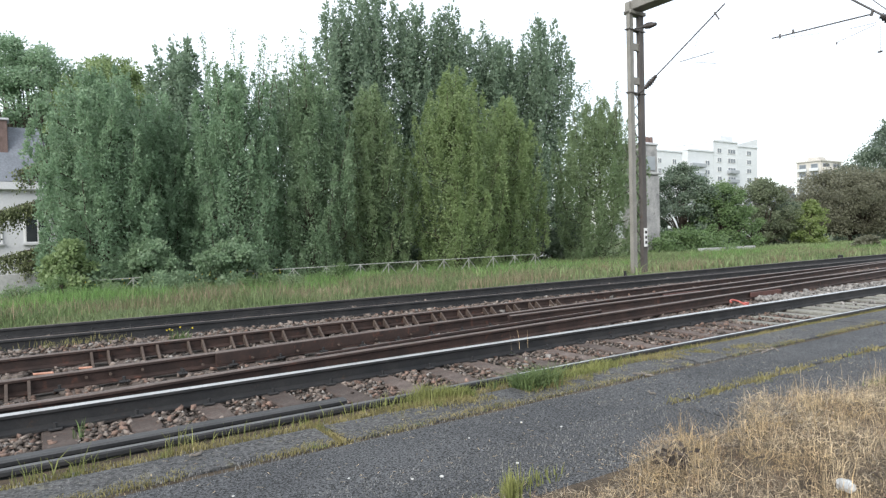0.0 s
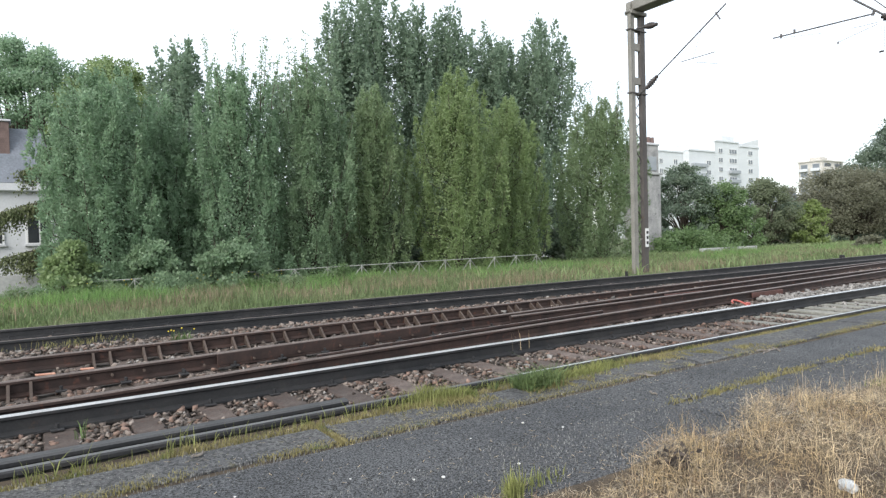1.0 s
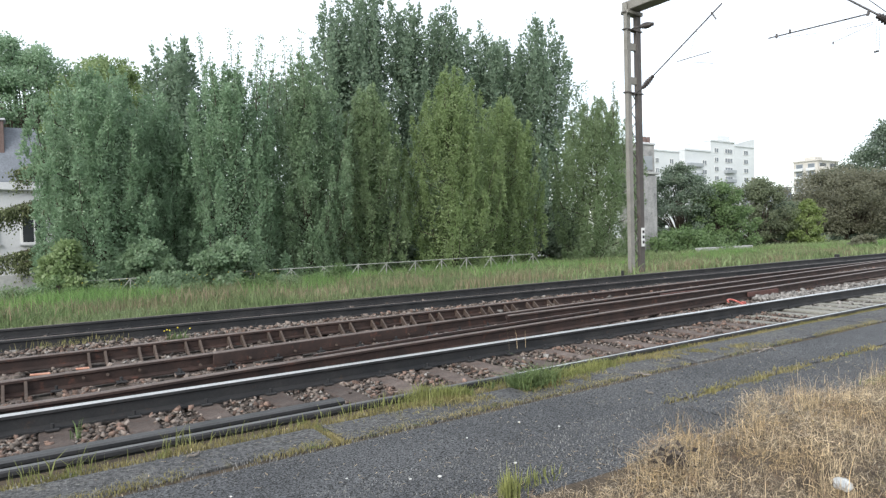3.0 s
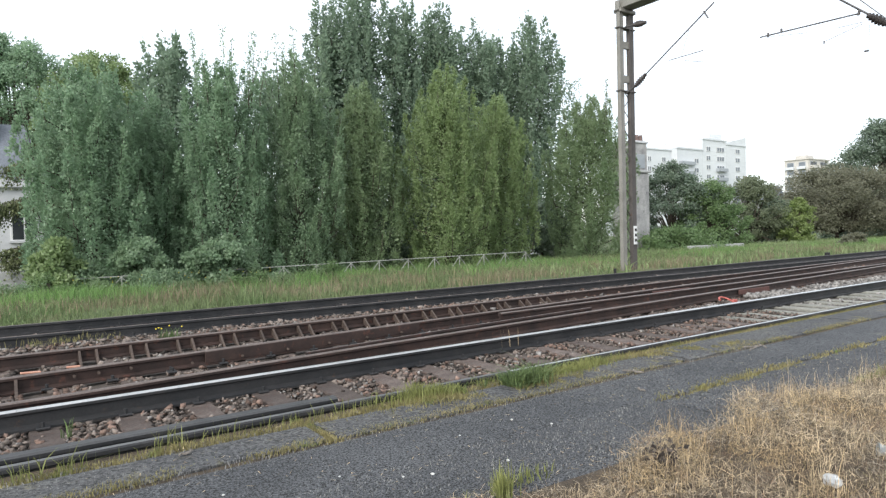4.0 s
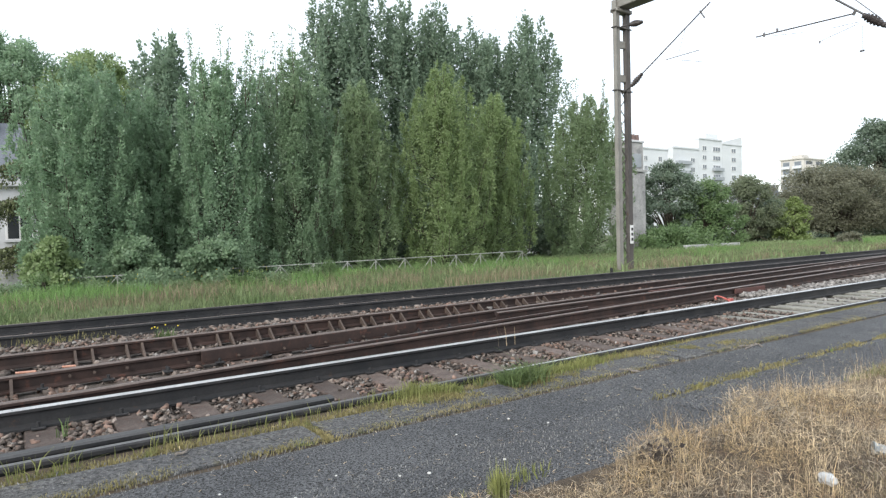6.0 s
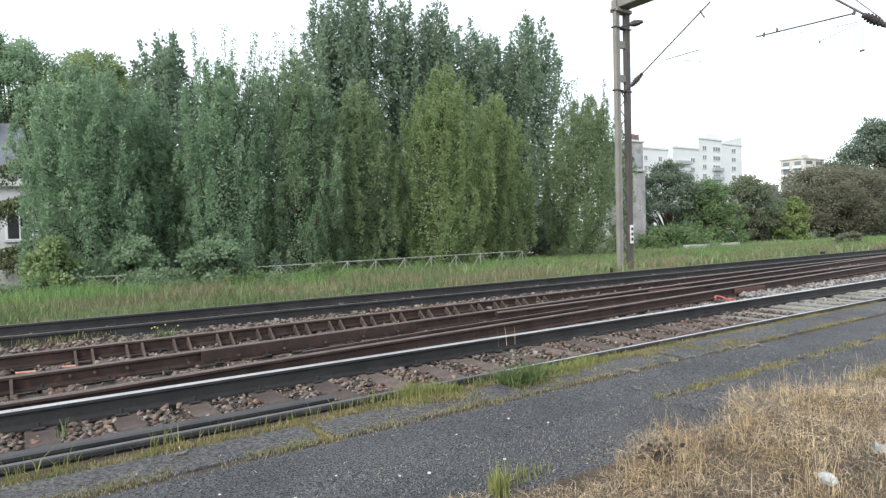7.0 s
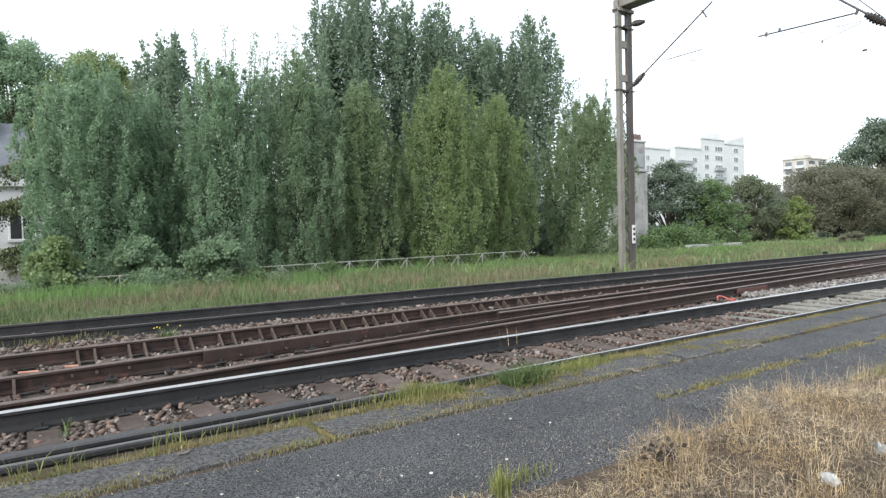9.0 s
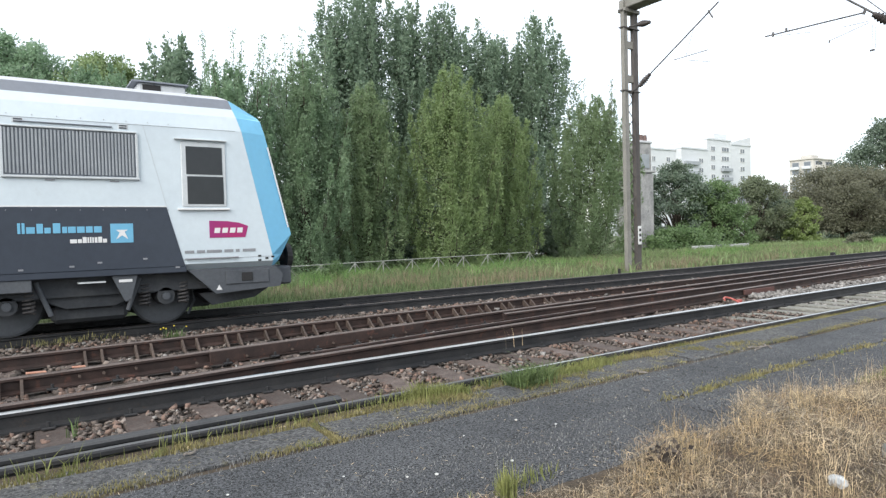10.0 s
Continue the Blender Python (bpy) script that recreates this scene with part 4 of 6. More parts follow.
        v = np.stack([c - sd, c + sd, mid + sd, mid - sd, tip + sd * 0.4, tip - sd * 0.4], 1).reshape(-1, 3)
        i = np.arange(k)[:, None] * 6
        f = np.concatenate([i + np.array([[0, 1, 2, 3]]), i + np.array([[3, 2, 4, 5]])], 0)
        tagged(raw(name, v, f, material), label, "grass", kind="stuff")

    lie(120000, "dry_grass", M_STRAW, 9, -0.3, "thick tangle of dry broken straw-coloured grass", 1.0, 0.03, 0.09)
    lie(110000, "faded_grass", M_STRAWGREY, 31, -0.35, "faded grey-brown broken stalks matted together", 0.7, 0.025, 0.07)
    lie(22000, "greenish_grass", M_WEED, 63, 0.25, "yellow-green blades among the dry grass", 0.9, 0.03, 0.09)
    lie(16000, "reddish_grass", M_STRAWRED, 47, 0.3, "reddish brown dead stems in the dry grass", 0.8, 0.03, 0.09)
    xs, ys = patch_xy(26000, 1.9, 8.0)
    k = len(xs)
    clump = np.array([noise.noise((a * 2.6, b * 2.6, 9)) + 0.5 * noise.noise((a * 8, b * 8, 2)) for a, b in zip(xs, ys)])
    ok = clump > -0.05
    xs, ys, clump = xs[ok], ys[ok], clump[ok]
    k = len(xs)
    ob = blades("standing_straw", xs, ys, np.full(k, -0.03), np.clip(0.07 + 0.1 * rng.rand(k) + 0.14 * clump, 0.04, 0.3) * np.clip((xs - 1.9) / 0.8, 0.3, 1),
                0.0012 + 0.0014 * rng.rand(k), M_STRAW, lean=0.45, rng=rng)
    tagged(ob, "standing dry grass blades in clumps", "grass", kind="stuff")
    k = 260
    xs = 2.6 + 5.5 * rng.rand(k)
    ys = 0.6 + 2.1 * rng.rand(k)
    ob = blades("dry_stalks", xs, ys, np.full(k, -0.035), 0.1 + 0.22 * rng.rand(k) ** 1.5, np.full(k, 0.0028), M_STRAW, lean=0.5, rng=rng)
    tagged(ob, "tall thin dry grass stalks", "grass", kind="stuff")

    def strip(name, pts, n, h, w, spread, m, label, lean=0.45, gap=-0.2, z=-0.05):
        pts = np.array(pts, dtype=float)
        s = rng.rand(n) * (len(pts) - 1)
        i = s.astype(int)
        p = pts[i] + (pts[i + 1] - pts[i]) * (s - i)[:, None]
        p += rng.normal(size=p.shape) * spread
        nz = np.array([noise.noise((a * 1.9, b * 1.9, 2)) + 0.5 * noise.noise((a * 6.0, b * 6.0, 5)) for a, b in p])
        ok = nz > gap
        p, nz = p[ok], nz[ok]
        k = len(p)
        b = blades(name, p[:, 0], p[:, 1], np.full(k, z), h * (0.35 + 0.6 * rng.rand(k) + 0.9 * np.clip(nz, 0, 1)), w * (0.6 + 0.8 * rng.rand(k)), m, lean=lean, rng=rng)
        return tagged(b, label, "weeds", kind="stuff")

    strip("edge_weeds", [(-3, 4.36), (0, 4.36), (3, 4.38), (6, 4.46), (12, 4.51)], 17000, 0.045, 0.004, (0.1, 0.04), M_WEED, "short yellow-green weeds along the platform edge", gap=-0.75, z=-0.055)
    strip("edge_weeds", [(-3, 4.42), (0, 4.42), (3, 4.44)], 420, 0.14, 0.006, (0.1, 0.03), M_LIVEWEED, "taller green stems among the weeds along the rail", 0.3, 0.0, z=-0.08)
    strip("edge_weeds", [(0.0, 4.42), (0.35, 4.4)], 60, 0.2, 0.007, (0.06, 0.03), M_LIVEWEED, "upright green weed tuft at the rail", 0.5, -2, z=-0.08)
    strip("joint_weeds", [(-3, 3.9), (0, 3.91), (3, 3.93), (6, 3.94), (10, 3.94)], 12000, 0.03, 0.004, (0.15, 0.042), M_WEED, "yellowed weeds filling the long slab joint", gap=-0.3, z=-0.042)
    strip("joint_weeds", [(1.76, 3.86), (1.76, 4.15), (1.74, 4.46)], 700, 0.045, 0.006, (0.03, 0.03), M_WEED, "weeds filling a cross joint", gap=-0.9)
    strip("joint_weeds", [(4.3, 3.14), (6, 3.12), (9, 3.12), (14, 3.1)], 4200, 0.05, 0.007, (0.1, 0.05), M_WEED, "weeds along the second platform joint")
    strip("tall_weeds", [(2.7, 4.46), (3.3, 4.36), (4.2, 4.3), (5.0, 4.36)], 3600, 0.11, 0.005, (0.2, 0.07), M_LIVEWEED, "tall yellow-green weed tufts at the track edge", 0.45, -0.2)
    strip("low_weeds", [(2.5, 4.3), (3.1, 4.2), (3.8, 4.1), (4.5, 4.15)], 3200, 0.035, 0.005, (0.25, 0.07), M_WEED, "low yellowed weeds spreading over the slab", 0.8, z=-0.033)
    strip("low_weeds", [(5.6, 4.3), (6.2, 4.2), (6.9, 4.05)], 2600, 0.03, 0.005, (0.15, 0.07), M_WEED, "low yellowed weeds spreading over the slab", 0.8, z=-0.033)
    strip("green_tuft", [(3.42, 4.28), (3.62, 4.22), (3.85, 4.2)], 1300, 0.2, 0.008, (0.12, 0.07), M_GREENWEED, "dense green weed tuft at the track edge", 1.0)
    strip("green_tuft", [(6.0, 2.42), (6.4, 2.34)], 220, 0.1, 0.006, (0.08, 0.04), M_LIVEWEED, "low green weed on the asphalt beside the straw", 0.9, -1)
    strip("green_tuft", [(2.0, 2.47), (2.04, 2.49)], 260, 0.2, 0.007, (0.03, 0.03), M_LIVEWEED, "small upright green weed in the straw", 0.25)
    strip("green_tuft", [(1.9, 2.55), (2.45, 2.6)], 160, 0.07, 0.007, (0.04, 0.03), M_LIVEWEED, "small yellow-green weeds at the edge of the straw", 0.35)
    strip("track_weeds", [(4.85, 5.75), (5.05, 5.8)], 5, 0.3, 0.004, (0.06, 0.03), M_STRAW, "thin dry stalks between the rails", 0.35, -2)
    strip("track_weeds", [(0.3, 5.2), (0.36, 5.22)], 12, 0.17, 0.008, (0.02, 0.02), M_GREENWEED, "single green weed between the rails", 0.4)
    strip("track_weeds", [(0.1, 4.62), (0.4, 4.6)], 46, 0.14, 0.008, (0.06, 0.03), M_GREENWEED, "green weed at the rail", 0.5)
    strip("track_weeds", [(0.2, 10.0), (0.7, 10.2), (1.1, 10.3)], 260, 0.08, 0.007, (0.25, 0.16), M_WEED, "weeds growing in the ballast", 0.5)
    n = 1300
    ys = 14.5 + 9.5 * rng.rand(n)
    xs = -2 + rng.rand(n) * (8 + ys * 2.0)
    zs = np.array([ground_z(a, b) for a, b in zip(xs, ys)]) - 0.04
    ob = blades("dead_stalks", xs, ys, zs, 0.3 + 0.35 * rng.rand(n), 0.008 + 0.012 * rng.rand(n), M_DEADSTALK, lean=0.35, rng=rng)
    tagged(ob, "dead brown grass stalks standing in the verge", "grass", kind="stuff")
    # yellow flower in the ballast
    fl = thing("wild_flower", 1.95, 10.1, -0.2, "wild plant with yellow flowers growing in the ballast", "plant")
    k = 90
    b = blades("stems", rng.normal(size=k) * 0.08, rng.normal(size=k) * 0.06, np.zeros(k), 0.1 + 0.16 * rng.rand(k), np.full(k, 0.012), M_GREENWEED, fl, rng=rng)
    bm = bmesh.new()
    for i in range(5):
        bmesh.ops.create_icosphere(bm, subdivisions=1, radius=0.013, matrix=Matrix.Translation((rng.normal() * 0.09, rng.normal() * 0.05, 0.2 + 0.06 * rng.rand())))
    part("blossom", bm, M_YELLOW, fl)
    # yellow specks in the verge
    bm = bmesh.new()
    for i in range(60):
        bmesh.ops.create_icosphere(bm, subdivisions=1, radius=0.014, matrix=Matrix.Translation((1.5 + 8 * rng.rand(), 21 + 3 * rng.rand(), -0.02 + 0.3 * rng.rand())))
    tagged(part("meadow_flowers", bm, M_YELLOW, None), "scattered yellow flowers in the tall grass", "flowers", kind="stuff")
    # straw bits blown over the asphalt
    k = 900
    xs, ys = 0.3 + 6.5 * rng.rand(k), 2.5 + 1.9 * rng.rand(k) ** 1.6
    az = rng.uniform(0, 6.28, k)
    c = np.stack([xs, ys, np.full(k, -0.018)], 1)
    d = np.stack([np.cos(az), np.sin(az), rng.uniform(-0.05, 0.12, k)], 1) * rng.uniform(0.008, 0.045, k)[:, None]
    sd = np.stack([-np.sin(az), np.cos(az), np.zeros(k)], 1) * rng.uniform(0.0008, 0.0018, k)[:, None]
    ob = raw("straw_bits", np.stack([c - sd, c + sd, c + d + sd, c + d - sd], 1).reshape(-1, 3), np.arange(k)[:, None] * 4 + np.array([[0, 1, 2, 3]]), M_STRAW)
    tagged(ob, "broken bits of straw scattered on the asphalt", "straw", kind="stuff")
    # dark dead thistle in the straw
    dt = thing("dead_thistle", 2.9, 2.13, -0.03, "dark dried thistle head in the straw", "plant")
    k = 150
    d = rng.normal(size=(k, 3)) * np.array([0.045, 0.045, 0.04]) + np.array([0, 0, 0.1])
    tagged(leaf_cards("seed_head", d, rng.normal(size=(k, 3)), rng.uniform(0.02, 0.045, k), M_DEAD, dt, rng), kind="stuff")
    # straw litter mound under the grass
    bm = bmesh.new()
    bmesh.ops.create_grid(bm, x_segments=40, y_segments=24, size=0.5)
    for v in bm.verts:
        x, y = 1.9 + (v.co.x + 0.5) * 9, -1.5 + (v.co.y + 0.5) * 4.05
        e = min(1.0, max(0, min((x - 1.9) / 0.6, (2.55 - y) / 0.5)))
        v.co = (x, y, -0.034 + e * (0.035 + 0.03 * noise.noise((x * 2, y * 2, 5))) - (0.02 if e == 0 else 0))
    tagged(part("straw_litter", bm, M_LITTER, None), "matted brown litter beneath the dry grass", "soil", kind="structure")


# ---- fence, gantry, buildings ----
def build_fence():
    f = thing("pipe_fence", 0, 23, 0, "low pale pipe-rail fence with braced posts in the grass", "fence")
    posts = [1.75, 3.1, 4.56, 5.9, 7.2, 8.6, 9.93, 11.4, 12.69, 14.1, 15.45, 16.8, 18.2, 19.5, 20.8]
    for a, b in zip(posts, posts[1:]):
        za, zb = 0.15 + 0.007 * a, 0.15 + 0.007 * b
        part("top_rail", bar((a, 0, za), (b, 0, zb), 0.017), M_FENCE, f)
    for a in posts:
        z = 0.15 + 0.007 * a
        g = ground_z(a, 23)
        part("post", bar((a, 0, g - 0.1), (a, 0, z + 0.02), 0.02), M_FENCE, f)
        for s in (-1, 1):
            part("brace", bar((a, 0, z - 0.02), (a + s * 0.42, 0, z - 0.5), 0.014), M_FENCE, f)


GX = 18.07
CX = 17.94


def build_gantry():
    g = thing("catenary_gantry", GX, 14.6, -0.35, "grey steel catenary mast of two laced channels with a crossbeam", "mast")
    dz = 0.35
    H = 9.55
    # two channels laced together; the nearer one browner
    def channel(x0, x1, m):
        bm = bmesh.new()
        box(bm, x0, x1, -0.06, 0.06, -0.2, H, 0.006)
        part("channel", bm, m, g)
        for y in (-0.075,):
            part("flange", block(x0, x0 + 0.03, y - 0.02, y + 0.012, -0.2, H - 0.004), m, g)
    channel(-0.40, -0.16, M_GREYPAINT)
    channel(0.12, 0.38, M_BROWNPAINT)
    z = 0.4
    while z < 6.4:
        part("lacing_bar", bar((-0.17, 0.0, z), (0.13, 0.0, z + 0.34), 0.018, 6), M_BROWNPAINT, g)
        part("lacing_bar", bar((0.13, 0.0, z + 0.34), (-0.17, 0.0, z + 0.68), 0.018, 6), M_BROWNPAINT, g)
        z += 0.68
    for z in (6.88, 8.05):
        part("batten_plate", block(-0.17, 0.13, -0.05, 0.05, z - 0.12, z + 0.12, bevel=0.004), M_GREYPAINT, g)
    for z in (6.45, 8.62, 9.2):
        part("collar", block(-0.45, 0.43, -0.1, 0.1, z - 0.02, z + 0.02, bevel=0.004), M_BROWNPAINT, g)
    part("number_plate", block(0.14, 0.3, -0.13, -0.1, 1.1, 1.75, bevel=0.004), M_WHITEMARK, g, "narrow white plate on the mast")
    for k in range(3):
        part("plate_mark", block(0.17, 0.27, -0.136, -0.131, 1.2 + 0.18 * k, 1.3 + 0.18 * k), M_BLACK, g)
    part("crossbeam", block(-0.3, 0.26, -9.4, 0.2, 8.95 + dz - 0.02, 9.25 + dz, bevel=0.02), M_GREYPAINT, g)
    part("gusset", block(-0.42, 0.4, -0.16, 0.16, 8.98 + 0.16, 8.95 + dz - 0.03, bevel=0.02), M_GREYPAINT, g)
    part("base", block(-0.5, 0.5, -0.35, 0.35, -0.3, 0.1, bevel=0.02), M_GREYWALL, g)

    def insulator(p0, p1, parent, r=0.075):
        bm = bmesh.new()
        a, b = Vector(p0), Vector(p1)
        k = 7
        for i in range(k):
            c = a + (b - a) * ((i + 0.5) / k)
            d = (b - a) / k * 0.36
            cyl(bm, c - d, c + d, r * (0.55 + 0.6 * math.sin((i + 0.5) / k * math.pi)), r * 0.55)
        cyl(bm, a, b, r * 0.4)
        part("insulator", bm, M_PORCELAIN, parent)

    # cantilevers that hold the wires over the far track, in the mast's plane
    def off(y, z):
        return (0.0, y - 14.6, z + dz)
    c1 = thing("cantilever", CX, 14.6, -0.35, "slanting catenary cantilever tube with a brown insulator", "cantilever", "catenary cantilevers")
    part("bracket", bar(off(14.5, 6.0), off(14.1, 6.18), 0.03), M_WIRE, c1)
    insulator(off(14.12, 6.17), off(13.66, 6.5), c1, 0.1)
    part("tube", bar(off(13.72, 6.46), off(11.15, 8.11), 0.022), M_WIRE, c1)
    insulator(off(14.15, 8.27), off(13.62, 8.21), c1, 0.1)
    part("strut", bar(off(14.5, 8.3), off(14.2, 8.27), 0.03), M_WIRE, c1)
    part("clamp", bar(off(11.5, 7.95), off(11.35, 7.7), 0.025), M_WIRE, c1)
    part("registration_arm", bar(off(12.74, 6.74), off(11.53, 6.76), 0.013), M_WIRE, c1)
    part("registration_arm", bar(off(12.19, 6.6), off(11.46, 6.38), 0.008), M_WIRE, c1)
    part("hanger", bar(off(12.3, 6.75), off(12.0, 7.56), 0.006), M_WIRE, c1)
    c2 = thing("cantilever", CX, 7.0, -0.35, "catenary cantilever hung beneath the crossbeam on a drop post", "cantilever", "catenary cantilevers")

    def off2(y, z):
        return (0.0, y - 7.0, z + dz)
    part("drop_post", block(-0.08, 0.08, -0.98, -0.82, 5.9 + dz, 8.95 + dz, bevel=0.01), M_GREYPAINT, c2)
    part("tube", bar(off2(9.74, 6.68), off2(7.17, 6.6), 0.02), M_WIRE, c2)
    part("stay", bar(off2(8.9, 8.2), off2(7.0, 6.53), 0.026), M_WIRE, c2)
    part("stay", bar(off2(8.4, 8.3), off2(6.6, 6.3), 0.012), M_WIRE, c2)
    insulator(off2(7.0, 6.5), off2(6.5, 6.1), c2, 0.11)
    part("arm", bar(off2(6.5, 6.1), off2(6.05, 5.72), 0.055), M_WIRE, c2)
    part("registration_arm", bar(off2(8.03, 6.11), off2(7.1, 6.32), 0.007), M_WIRE, c2)
    part("registration_arm", bar(off2(7.7, 6.38), off2(7.1, 6.36), 0.007), M_WIRE, c2)
    part("steady_arm", bar(off2(9.44, 6.62), off2(8.45, 6.46), 0.006), M_WIRE, c2)
    part("clamp", bar(off2(9.14, 6.66), off2(9.14, 6.76), 0.03), M_WIRE, c2)
    part("clamp", bar(off2(9.51, 6.62), off2(9.51, 6.74), 0.03), M_WIRE, c2)
    part("clamp", bar(off2(7.22, 6.56), off2(7.18, 6.68), 0.035), M_WIRE, c2)
    part("clamp", bar(off2(8.03, 6.06), off2(8.03, 6.13), 0.02), M_WIRE, c2)
    part("clamp", bar(off2(7.08, 5.62), off2(6.98, 5.62), 0.025), M_WIRE, c2)
    for y in (6.96, 7.02):
        part("dropper", bar(off2(y, 6.25), off2(y, 5.64), 0.005), M_WIRE, c2)


def window_part(parent, x, z, w, h, y, name="window"):
    fr = part(name, block(x - w / 2 - 0.06, x + w / 2 + 0.06, y - 0.05, y, z - 0.06, z + h + 0.06, bevel=0.01), M_WHITEMARK, parent)
    for k in (0, 1):
        part("pane", block(x - w / 2 + k * w / 2 + 0.03, x - w / 2 + (k + 1) * w / 2 - 0.03, y - 0.056, y - 0.04, z, z + h), M_GLASS, fr)
    part("sill", block(x - w / 2 - 0.12, x + w / 2 + 0.12, y - 0.13, y, z - 0.14, z - 0.064), M_WHITEWALL, fr)


def build_buildings():
    h = thing("house", -5, 34, -0.95, "cream rendered house with slate mansard roof and brick chimney", "house")
    part("wall", block(-9, 6.6, 0, 8, 0, 5.1), M_WHITEWALL, h)
    part("cornice", block(-9.2, 6.8, -0.25, 8.2, 4.75, 5.12, bevel=0.04), M_WHITEWALL, h)
    part("string_course", block(-9.05, 6.65, -0.09, 0, 1.55, 1.75, bevel=0.02), M_WHITEWALL, h)
    bm = bmesh.new()
    lo = [(-9.2, -0.25, 5.124), (6.8, -0.25, 5.124), (6.8, 8.2, 5.124), (-9.2, 8.2, 5.124)]
    hi = [(-8.2, 1.0, 7.7), (5.9, 1.0, 7.7), (5.9, 7.0, 7.7), (-8.2, 7.0, 7.7)]
    a = [bm.verts.new(c) for c in lo]
    b = [bm.verts.new(c) for c in hi]
    bm.faces.new(a[::-1])
    bm.faces.new(b)
    for i in range(4):
        bm.faces.new((a[i], a[(i + 1) % 4], b[(i + 1) % 4], b[i]))
    roof = part("roof", bm, M_SLATE, h)
    ch = part("chimney", block(3.9, 4.75, 0.4, 1.2, 6.1, 7.9, bevel=0.01), M_BRICK, roof, "red brick chimney")
    part("chimney_cap", block(3.82, 4.83, 0.32, 1.28, 7.904, 8.0, bevel=0.02), M_WHITEWALL, roof)
    for x in (-6, -3.6, -1.2, 1.2, 3.9, 5.75):
        window_part(h, x, 2.45, 0.95, 1.3, -0.002)
    for x in (-6, -3.6, -1.2, 1.2):
        window_part(h, x, 0.3, 0.95, 1.0, -0.002)
    sh = thing("garden_wall", 2.0, 29.0, -0.7, "low pale rendered wall at the foot of the house", "wall")
    part("wall", block(-3.5, -1.4, 0, 0.25, -0.1, 0.95, bevel=0.02), M_GREYWALL, sh)
    # gable-end stack with chimney pots
    s = thing("old_chimney_stack", 46.5, 36, -0.8, "tall pale rendered gable wall with chimney pots", "chimney")
    part("wall", block(-0.95, 0.98, 0, 2.6, 0, 6.9, bevel=0.05), M_STAINED, s)
    part("upper_shaft", block(-0.9, 0.86, 0.1, 2.4, 6.9, 9.6, bevel=0.04), M_STAINED, s)
    part("niche", block(-0.65, 0.5, 0.05, 0.098, 7.4, 8.6, bevel=0.02), M_TOWERGREY, s)
    part("ledge", block(-1.0, 1.2, -0.1, 2.6, 7.0, 7.2, bevel=0.03), M_GREYWALL, s)
    part("cap", block(-1.0, 0.95, 0, 2.5, 9.6, 9.8, bevel=0.03), M_WHITEWALL, s)
    for x in (-0.45, 0.1, 0.65):
        part("chimney_pot", cyl(bmesh.new(), (x, 0.6, 9.8), (x, 0.6, 10.4), 0.2, 0.16), M_BRICK, s)
    # white tower blocks far off
    t = thing("apartment_building", 185, 120, -1, "white panel apartment block with stepped roof seen far away", "building")
    blocks = [(-28, -13, 26.0, 2), (-13, 0.5, 26.6, 0), (0.5, 14, 30.2, 0), (14, 26, 29.2, 0)]
    for x0, x1, z, y in blocks:
        part("wall", block(x0, x1 - 0.05, y, y + 14, 0, z), M_TOWER, t)
        part("parapet", block(x0 - 0.1, x1 - 0.02, y - 0.25, y + 14.1, z + 0.01, z + 0.5), M_TOWER, t)
    part("slanted_roof", prism(bmesh.new(), [(14.0, 29.71), (25.9, 29.71), (25.9, 32.4), (14.0, 29.9)], -0.02, 14), M_TOWER, t)
    part("lift_housing", block(10.5, 18, 4, 10, 30.8, 33.4, bevel=0.1), M_TOWER, t)
    for x, w in ((-24, 1.6), (-17, 1.8), (-3, 2.2), (3.5, 2.2), (10.4, 4.2), (20.5, 2.6)):
        for k in range(5):
            z = 26.5 - 3.0 * k if x > 0 else 22.3 - 3.0 * k
            yy = 2 if x < -13 else 0
            fr = part("window", block(x - w / 2, x + w / 2, yy - 0.12, yy - 0.004, z, z + 1.7, bevel=0.03), M_WHITEMARK, t)
            n = 3 if w > 4 else 2
            for i in range(n):
                part("pane", block(x - w / 2 + w / n * i + 0.14, x - w / 2 + w / n * (i + 1) - 0.14, yy - 0.16, yy - 0.125, z + 0.2, z + 1.5), M_FARGLASS, fr)
    for k in range(5):
        z = 21.6 - 3.0 * k
        part("balcony", block(-12, -4.8, -1.2, -0.004, z, z + 1.1, bevel=0.05), M_TOWERGREY, t)
        part("balcony", block(8.0, 13.2, -1.2, -0.004, z - 1.5, z - 0.4, bevel=0.05), M_TOWERGREY, t)
    u = thing("apartment_building", 277, 120, -1, "beige apartment block half hidden by trees far away", "building")
    part("wall", block(-22.5, -6, 0, 9, 0, 27), M_BEIGE, u)
    part("roof_slab", block(-22.9, -5.6, -0.4, 9.4, 27.01, 27.5), M_BEIGE, u)
    part("roof_house", block(-18, -12, 3, 7, 27.51, 29.2, bevel=0.1), M_BEIGE, u)
    for k in range(6):
        z = 23.6 - 3.1 * k
        for x in (-18.5, -10.5):
            part("balcony", block(x - 3, x + 3, -1.5, -0.004, z, z + 1.1, bevel=0.05), M_BEIGE, u)
            fr = part("window", block(x - 2.6, x + 2.6, -0.1, -0.002, z + 1.2, z + 2.7), M_TOWERGREY, u)
            for i in (0, 1):
                part("pane", block(x - 2.4 + 2.5 * i, x - 0.1 + 2.5 * i, -0.14, -0.104, z + 1.3, z + 2.6), M_GLASS, fr)
        for y in (1.0, 5.4):
            fr = part("window", block(-22.6, -22.502, y, y + 2.6, z + 0.9, z + 2.6), M_TOWERGREY, u)
